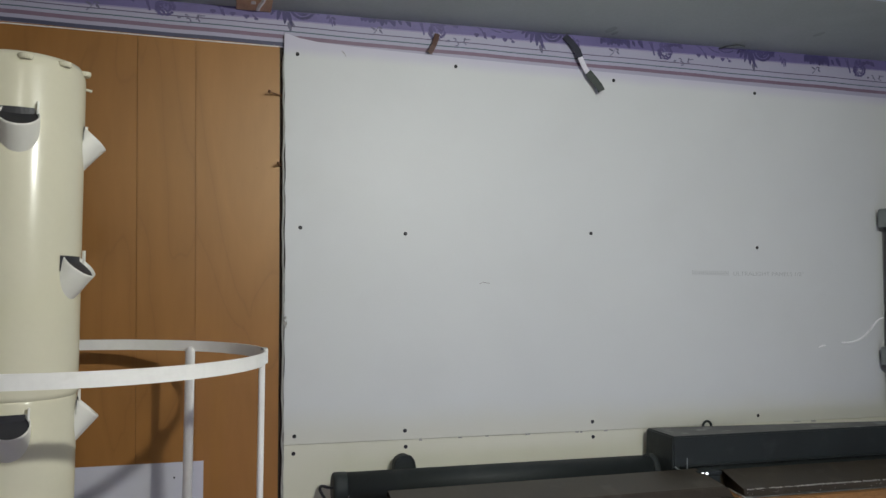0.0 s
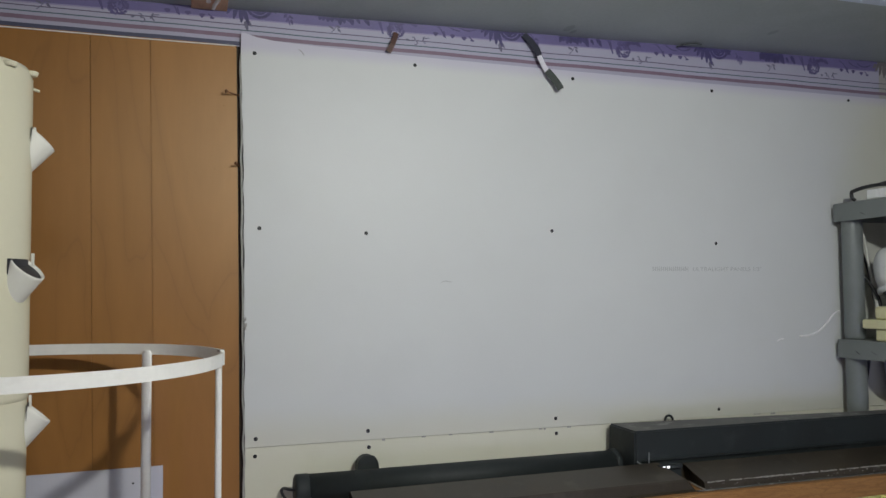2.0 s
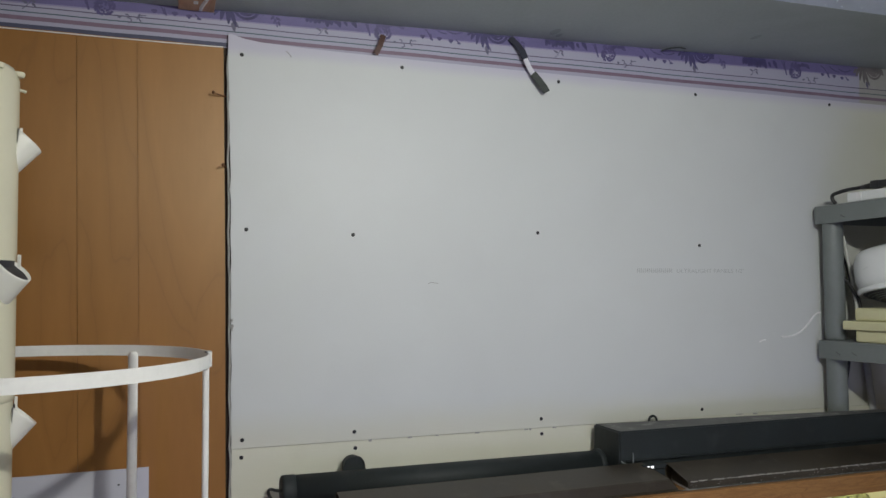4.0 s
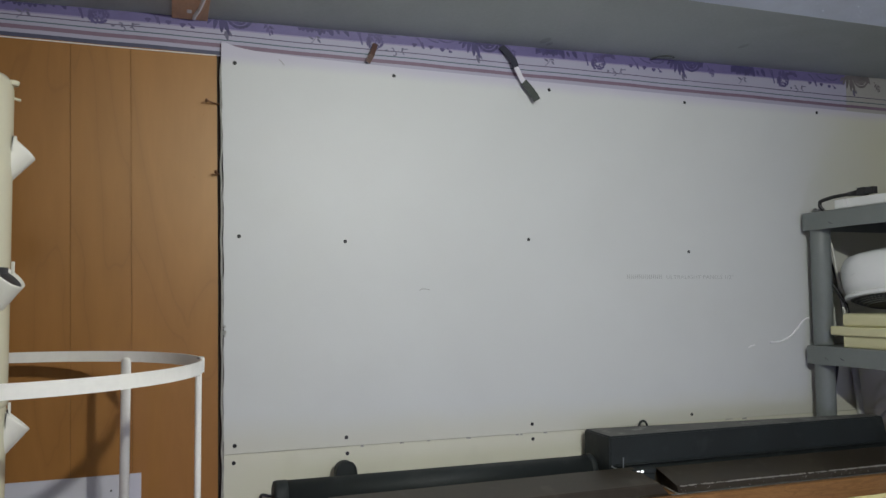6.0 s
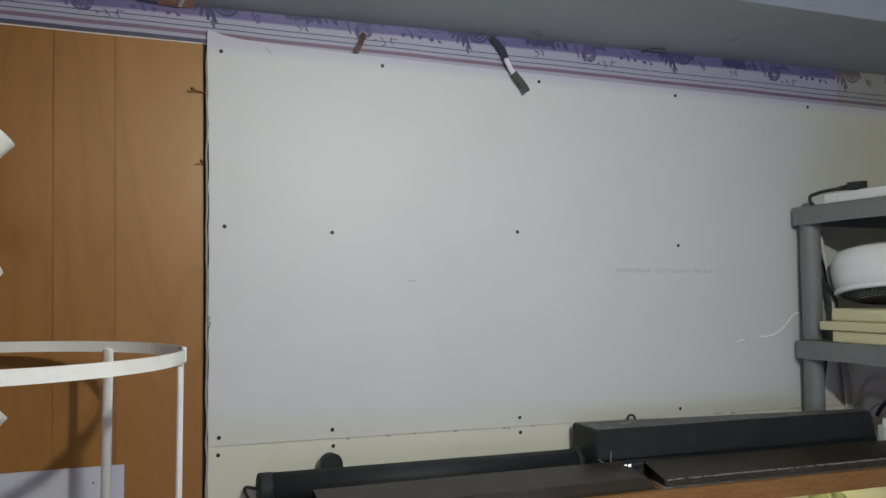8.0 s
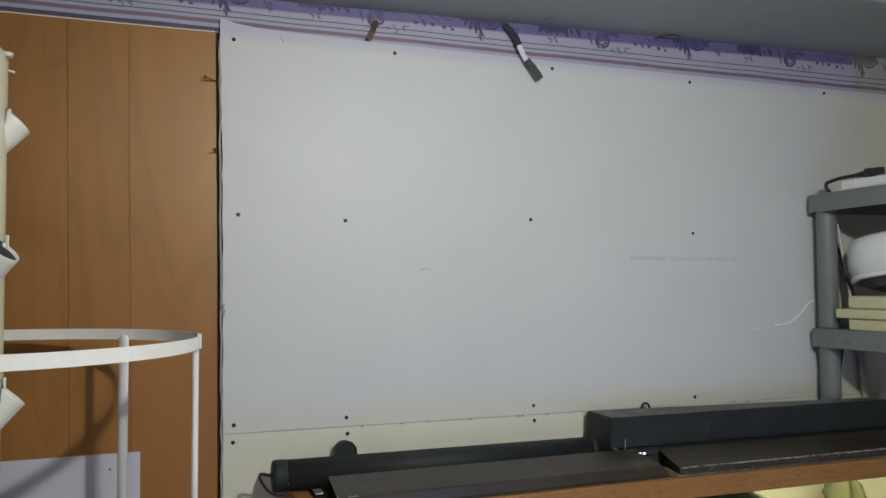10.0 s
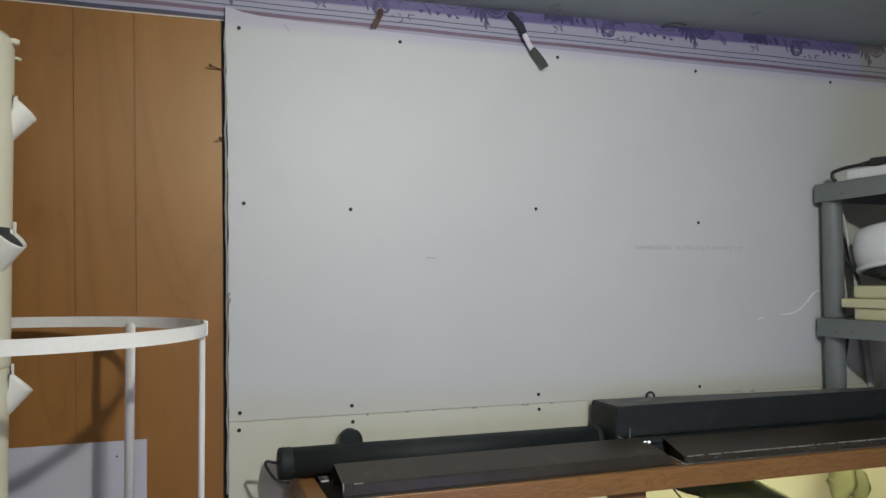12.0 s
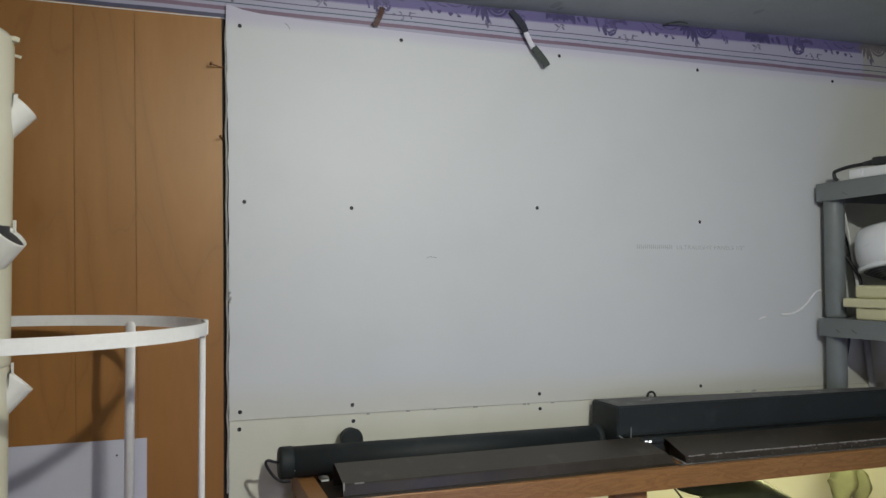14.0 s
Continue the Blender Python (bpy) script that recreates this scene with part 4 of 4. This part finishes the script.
def hood(name_label, x0, x1, y_front, depth, z0, face, height, turn, chips, hip=0.0, slant=0.0):
    t = thing("light_hood", name_label, "light hood", group="light hoods on the bench")
    f, b = y_front, y_front + depth
    sec = [(f, z0), (f, z0 + 0.004), (f + 0.006, z0 + 0.006), (f + 0.008 + slant, z0 + face - 0.004), (f + 0.012 + slant, z0 + face), (b - 0.02, z0 + height), (b - 0.006, z0 + height - 0.006), (b, z0 + 0.004), (b, z0)]
    inner = [(b - 0.003, z0), (b - 0.009, z0 + height - 0.009), (b - 0.021, z0 + height - 0.003), (f + 0.014 + slant, z0 + face - 0.003), (f + 0.011 + slant, z0 + face - 0.006), (f + 0.009, z0 + 0.003), (f + 0.003, z0)]
    m = Matrix.Translation((x0, y_front, 0)) @ Matrix.Rotation(radians(turn), 4, "Z") @ Matrix.Translation((-x0, -y_front, 0))

    def hipped(mesh):
        for v in mesh.verts:
            if v.co.x > (x0 + x1) / 2:
                v.co.x -= hip * max(0, v.co.z - z0 - 0.006) / height
        return mesh

    bm = hipped(prism(sec + inner, x0, x1))
    bmesh.ops.transform(bm, matrix=m, verts=bm.verts)
    part("shell", bm, M_HOOD, t)
    bm = hipped(prism(sec[:], x1 - 0.002, x1 + 0.001))
    bmesh.ops.transform(bm, matrix=m, verts=bm.verts)
    part("end_plate", bm, M_HOOD, t)
    if not chips:
        bm = box((x0 + 0.02, f - 0.004, z0), (x1 + 0.012, f + 0.004, z0 + 0.0025), 0.0008, segments=1)
        bmesh.ops.transform(bm, matrix=m, verts=bm.verts)
        part("flange", bm, M_HOOD, t)
    else:
        part("lip", tube([(x0 - 0.003, f, z0 + 0.003), (x0 + 0.004, f + 0.05, z0 + 0.003), (x0 + 0.016, f + 0.11, z0 + 0.003)], 0.0026, 6), M_CHIP, t)
        r = random.Random(3)
        xs = [x0 + 0.03 * k for k in range(-1, int((x1 - x0) / 0.03))]
        part("lip", tube([(x, f - 0.0006 + r.uniform(-0.0006, 0.0006), z0 + 0.0028 + r.uniform(-0.0004, 0.0004)) for x in xs], 0.002, 6, smooth_steps=1, radii=(0.0024, 0.0010)), M_DUST, t)
        bm = prism(sec[:], x0 - 0.001, x0 + 0.002)
        for v in bm.verts:
            v.co.x += max(0, v.co.y - f) * 0.2 + max(0, v.co.z - z0 - 0.01) * 0.25
        bmesh.ops.transform(bm, matrix=m, verts=bm.verts)
        part("end_plate", bm, M_HOOD, t)
    r = random.Random(chips)
    bm = bmesh.new()
    if chips:
        x = x0 + 0.01
        while x < x1 - 0.02:
            w = r.uniform(0.002, 0.014)
            if r.random() < 0.85:
                box((x, f + 0.0070, z0 + face - r.uniform(0.002, 0.0045)), (x + w, f + 0.0125, z0 + face - 0.002 + r.uniform(0.0005, 0.0022)), bm=bm)
            if r.random() < 0.93:
                box((x, f - 0.0008, z0 + 0.0005), (x + w * 1.3, f + 0.002, z0 + r.uniform(0.002, 0.0042)), bm=bm)
            if r.random() < 0.22:
                dz = r.uniform(0.006, 0.021)
                box((x, f + 0.0060, z0 + dz), (x + w * 0.35, f + 0.0090, z0 + dz + r.uniform(0.0008, 0.0022)), bm=bm)
            x += w * r.uniform(0.55, 1.1)
    else:
        box((x0 + 0.03, f + 0.0068, z0 + 0.034), (x0 + 0.055, f + 0.010, z0 + 0.037), bm=bm)
        box((x0 - 0.0008, f + 0.007, z0 + 0.012), (x0 + 0.003, f + 0.010, z0 + 0.040), bm=bm)
    bmesh.ops.transform(bm, matrix=m, verts=bm.verts)
    tagged(part("chipped_paint", bm, M_CHIP, t, "bare chipped paint along the edge"), kind="stuff")
    return t


hood("plain dark brown metal light hood lying on the bench", 0.548, 1.585, 2.022, 0.142, ZB + 0.0005, 0.036, 0.066, 1.6, 0, hip=0.055)
hood("dark brown metal light hood with chipped pale edges", 1.618, 2.87, 2.042, 0.140, ZB + 0.0005, 0.026, 0.060, 0.0, 7)

cap = thing("indicator", "small dark switch with two bright indicator lights", "indicator light")
part("switch_body", box((1.56, 2.148, ZB + 0.0005), (1.605, 2.185, ZB + 0.048), 0.004), M_BLACK, cap)
part("led_bar", box((1.520, 2.142, ZB + 0.050), (1.605, 2.158, ZB + 0.063), 0.002), M_BLACK, cap)
for x in (1.537, 1.5515):
    part("led", box((x - 0.0042, 2.139, ZB + 0.0535), (x + 0.0042, 2.144, ZB + 0.0595), 0.001), M_LED, cap)

# ---------------------------------------------------------------- grey resin rack
RX0, RX1, RY0, RY1 = 2.450, 3.13, 1.80, 2.372
rack = thing("shelving_rack", "grey moulded resin shelving rack with round posts", "shelving")


def rack_shelf(zt, h):
    sh = part("shelf", box((RX0, RY0, zt - 0.012), (RX1, RY1, zt), 0.004), M_RACK, rack)
    t = 0.006
    outline = [(RY1, zt - h), (RY1 - 0.085, zt - h), (RY1 - 0.24, zt - h + 0.002), (RY1 - 0.286, zt - h + 0.0022), (RY0 + 0.24, zt - h + 0.002), (RY0 + 0.085, zt - h), (RY0, zt - h), (RY0, zt - 0.006), (RY1, zt - 0.006)]
    for xa in (RX0, RX1 - t):
        bm = prism(outline, xa, xa + t)
        bmesh.ops.bevel(bm, geom=bm.edges[:], offset=0.0012, segments=1, affect="EDGES")
        part("skirt", bm, M_RACK, sh)
    for ya in (RY0 + 0.0005, RY1 - t - 0.0005):
        part("skirt", box((RX0 + t, ya, zt - h), (RX1 - t, ya + t, zt - 0.010), 0.001), M_RACK, sh)
    return sh


LEVELS = (1.988, 1.477)
for z in LEVELS:
    rack_shelf(z, 0.069)
for x in (RX0 + 0.043, RX1 - 0.046):
    for y in (RY0 + 0.05, RY1 - 0.0435):
        for top, bot in ((LEVELS[0] - 0.012, LEVELS[1]), (LEVELS[1] - 0.012, ZB if y > 2 else 0.0)):
            part("post", lathe([(0.033, bot), (0.0365, bot + 0.012), (0.0365, top - 0.012), (0.0365, top)], 28, centre=(x, y, 0)), M_RACK, rack, smooth=True)

for y, z, dy in ((2.245, 1.945, 0.020), (2.285, 1.437, 0.016), (2.215, 1.440, 0.022)):
    part("scuff", tube([(RX0 - 0.0002, y, z), (RX0 - 0.0004, y - dy * 0.5, z - 0.006), (RX0 - 0.0002, y - dy, z - 0.010)], 0.0008, 5), M_NET, rack)

strip = thing("power_strip", "white plastic power strip lying on the rack", "power strip")
part("case", box((2.462, 1.84, 1.9885), (2.512, 2.226, 2.024), 0.005), M_WHITE, strip)
part("switch", box((2.459, 2.160, 1.992), (2.463, 2.180, 2.021), 0.001), M_GLOSSWHITE, strip)
for k in range(3):
    part("socket", box((2.475, 1.86 + 0.11 * k, 2.0235), (2.500, 1.90 + 0.11 * k, 2.0255), 0.0006), M_NET, strip)

cord = thing("appliance_lead", "black appliance cord with a moulded plug on the rack", "power cord")
part("cord", tube([(2.478, 2.292, 1.993), (2.472, 2.300, 2.004), (2.470, 2.300, 2.024), (2.472, 2.282, 2.031), (2.476, 2.235, 2.038), (2.480, 2.170, 2.040)], 0.0068, 10), M_CABLE, cord, smooth=True)
part("plug", tube([(2.480, 2.174, 2.040), (2.483, 2.126, 2.0415)], 0.010, 10, radii=(0.0085, 0.0115)), M_CABLE, cord, smooth=True)
part("plug", box((2.470, 2.096, 2.0285), (2.497, 2.130, 2.0575), 0.003), M_CABLE, cord, "squared connector end")
part("plug", box((2.4725, 2.060, 2.0305), (2.4945, 2.0965, 2.0555), 0.002), M_CABLE, cord)

tub = thing("storage_box", "cream plastic storage box with a stepped lid", "storage box")
part("body", box((2.470, 1.86, 1.4775), (2.80, 2.215, 1.521), 0.006), M_BOX, tub)
part("rim", box((2.458, 1.84, 1.521), (2.81, 2.262, 1.554), 0.005), M_BOX, tub)
part("lid", box((2.470, 1.86, 1.554), (2.80, 2.220, 1.602), 0.012, segments=3), M_BOX, tub)

bowl = thing("round_appliance", "white round appliance with a black mesh underside, tilted on the box", "appliance")
BM = Matrix.Translation((2.662, 2.13, 1.660)) @ Matrix.Rotation(radians(10), 4, Vector((-0.87, 0.5, 0)).normalized())


def bowl_part(name, bm, mat, smooth=True, label=""):
    bmesh.ops.transform(bm, matrix=BM, verts=bm.verts)
    return part(name, bm, mat, bowl, label, smooth)


bowl_part("body", lathe([(0.150, 0.002), (0.176, 0.012), (0.187, 0.045), (0.190, 0.080), (0.187, 0.118), (0.178, 0.142), (0.170, 0.150), (0.168, 0.1495), (0.160, 0.154), (0.12, 0.165), (0.05, 0.174), (0.001, 0.176)], 72), M_WHITE)
bowl_part("lower_rim", lathe([(0.178, -0.006), (0.184, -0.002), (0.184, 0.010), (0.174, 0.014), (0.165, 0.006), (0.168, -0.006)], 72, closed=True), M_WHITE)
bowl_part("underside", lathe([(0.085, -0.030), (0.10, -0.030), (0.166, -0.002), (0.166, 0.001), (0.001, 0.001)], 64), M_NET, False)
bm = bmesh.new()
for k in range(64):
    for row in range(5):
        a = 2 * math.pi * (k + 0.5 * (row % 2)) / 64
        r = 0.160 - 0.012 * row
        box((-0.002, -0.0036, -0.0012), (0.002, 0.0036, 0.0012), bm=bm, m=Matrix.Translation((r * math.cos(a), r * math.sin(a), -0.0055 - 0.0051 * row)) @ Matrix.Rotation(a, 4, "Z"))
tagged(bowl_part("mesh_grille", bm, M_RACK, False), kind="stuff")

lead = thing("white_cable", "white cable hanging behind the rack post", "cable")
part("cable", tube([(2.566, 2.358, 1.918), (2.573, 2.345, 1.827), (2.577, 2.330, 1.727), (2.570, 2.310, 1.65), (2.562, 2.292, 1.596), (2.555, 2.282, 1.484)], 0.006, 8), M_CABLEW, lead, smooth=True)
lead = thing("black_cable", "black cable hanging behind the rack post", "cable")
part("cable", tube([(2.565, 2.384, 1.915), (2.589, 2.384, 1.824), (2.615, 2.384, 1.75), (2.638, 2.384, 1.665), (2.645, 2.380, 1.616), (2.645, 2.350, 1.483)], 0.005, 8), M_CABLE, lead, smooth=True)
lead = thing("black_cable", "black cable running past the rack post", "cable")
part("cable", tube([(2.505, 2.384, 1.80), (2.540, 2.340, 1.727), (2.556, 2.316, 1.685), (2.561, 2.296, 1.650), (2.568, 2.284, 1.614), (2.578, 2.278, 1.484)], 0.006, 8), M_CABLE, lead, smooth=True)
lead = thing("black_cable", "black cable hanging below the rack shelf", "cable")
part("cable", tube([(2.561, 2.335, 1.412), (2.556, 2.338, 1.365), (2.547, 2.345, 1.30), (2.540, 2.360, 1.21), (2.539, 2.368, ZB)], 0.0065, 8), M_CABLE, lead, smooth=True)
rod = thing("metal_rod", "thin grey metal rod leaning under the rack shelf", "rod")
part("rod", tube([(2.6935, 2.383, 1.407), (2.739, 2.383, ZB)], 0.0125, 12), M_STEEL, rod, smooth=True)

lead = thing("black_cable", "black cable looped over the end of the housing", "cable")
part("cable", tube([(2.725, 2.26, 1.19), (2.735, 2.235, 1.235), (2.75, 2.20, 1.262), (2.77, 2.15, 1.262), (2.79, 2.10, 1.235), (2.80, 2.07, 1.18), (2.81, 2.06, 1.12), (2.82, 2.09, ZB + 0.008)], 0.008, 8), M_CABLE, lead, smooth=True)
lead = thing("white_cable", "white cable looped at the end of the housing", "cable")
part("cable", tube([(2.745, 2.33, 1.10), (2.755, 2.325, 1.18), (2.785, 2.30, 1.222), (2.82, 2.26, 1.222), (2.845, 2.21, 1.17), (2.85, 2.20, ZB + 0.008)], 0.007, 8), M_CABLEW, lead, smooth=True)
plug = thing("white_plug", "white plug block at the end of the housing", "plug")
part("case", box((2.682, 2.185, ZB + 0.0005), (2.722, 2.225, 1.165), 0.008), M_WHITE, plug)
part("collar", tube([(2.702, 2.205, 1.164), (2.704, 2.205, 1.19)], 0.010, 10), M_WHITE, plug)

# ---------------------------------------------------------------- plant on the lower shelf
plant = thing("potted_plant", "leafy green plant in a clay pot under the bench", "plant")
PC = (1.95, 2.16)
part("pot", lathe([(0.045, 0.5205), (0.062, 0.60), (0.068, 0.602), (0.068, 0.622), (0.058, 0.622), (0.055, 0.61), (0.001, 0.608)], 32, centre=(*PC, 0)), M_POT, plant, smooth=True)


def broad_leaf(base, mid, tip, half, lean, mat):
    """A stem from the pot and one broad leaf with a raised rib and a waved edge."""
    base, mid, tip = Vector(base), Vector(mid), Vector(tip)
    part("stem", tube([(*PC, 0.609), (PC[0] * 0.6 + base.x * 0.4, PC[1] * 0.6 + base.y * 0.4, 0.76), base], 0.003, 6), mat, plant, smooth=True)
    bm = bmesh.new()
    rows = []
    for i in range(17):
        t = i / 16
        rib = base * (1 - t) ** 2 + mid * 2 * t * (1 - t) + tip * t * t
        along = (mid - base) * (1 - t) + (tip - mid) * t
        side = along.cross(Vector((0, 1, 0))).normalized() + Vector((0, lean, 0))
        w = half * math.sin(math.pi * min(1.0, t ** 0.8 * 0.97 + 0.02)) * (1 + 0.06 * math.sin(t * 21))
        rows.append([bm.verts.new(rib + side * w * u + Vector((0, 0.012 * u * u, 0))) for u in (-1.0, -0.5, 0.0, 0.5, 1.0)])
    for p, q in zip(rows, rows[1:]):
        for k in range(4):
            bm.faces.new((p[k], p[k + 1], q[k + 1], q[k]))
    bmesh.ops.solidify(bm, geom=bm.faces[:], thickness=0.0008)
    part("leaf", bm, mat, plant, smooth=True)


broad_leaf((1.60, 2.10, 0.985), (1.86, 2.10, 0.975), (2.105, 2.11, 0.880), 0.048, 0.4, M_LEAF)
broad_leaf((1.72, 2.12, 0.93), (1.90, 2.12, 0.90), (2.12, 2.13, 0.84), 0.050, 0.4, M_LEAF)
# two pale leaves, toned to stand in for a soft leaf shadow on the wall
broad_leaf((2.44, 2.28, 0.80), (2.51, 2.28, 0.89), (2.44, 2.28, 0.985), 0.055, 0.3, M_SHADOWLEAF)
broad_leaf((2.55, 2.29, 0.78), (2.59, 2.29, 0.86), (2.53, 2.29, 0.93), 0.042, 0.3, M_SHADOWLEAF)

# ---------------------------------------------------------------- lamps that light the place
for cx, cy in ((1.05, 0.12), (0.0, 0.22)):
    lamp = thing("ceiling_light", "white round ceiling light with a glowing diffuser", "ceiling light", group="ceiling lights")
    part("base", lathe([(0.11, CEIL - 0.03), (0.12, CEIL - 0.02), (0.12, CEIL - 0.0005)], 40, centre=(cx, cy, 0)), M_WHITE, lamp, smooth=True)
    part("diffuser", lathe([(0.001, CEIL - 0.06), (0.05, CEIL - 0.057), (0.09, CEIL - 0.045), (0.108, CEIL - 0.03)], 40, centre=(cx, cy, 0)), M_LAMP, lamp, smooth=True)
fixture = thing("under_bench_lamp", "slim white lamp fixed under the bench top", "lamp")
part("case", box((1.38, 2.14, ZB - 0.062), (2.92, 2.18, ZB - 0.0205), 0.004), M_WHITE, fixture)
# panel body and stand are out of view, added under the fill light
panel = thing("grow_light_panel", "unseen grow light panel added for violet and fill light", "grow light")
part("stand", box((1.45, -0.40, 0.0), (1.75, -0.30, 0.60), 0.01), M_RACK, panel)
part("frame", box((1.43, -0.48, 0.59), (1.77, -0.16, 0.635), 0.006), M_RACK, panel)
# unseen lamp body; its shade is added to keep violet light below the hoop
grow = thing("grow_lamp", "unseen violet grow lamp with a shade added to cut its light", "grow light", at=(-0.75, 0.10, 0.0))
gm = Matrix.Rotation(math.atan2(2.2, 0.95), 4, "Z")
part("foot", lathe([(0.13, 0.0), (0.13, 0.012), (0.02, 0.022)], 32), M_RACK, grow, smooth=True)
part("pole", tube([(-0.03, -0.07, 0.012), (-0.03, -0.07, 0.90)], 0.011, 12), M_RACK, grow, smooth=True)
part("shade", box((-0.11, -0.09, 0.905), (0.135, 0.09, 0.912), 0.002, m=gm), M_RACK, grow)
part("back", box((-0.11, -0.09, 0.78), (-0.104, 0.09, 0.9045), 0.002, m=gm), M_RACK, grow)
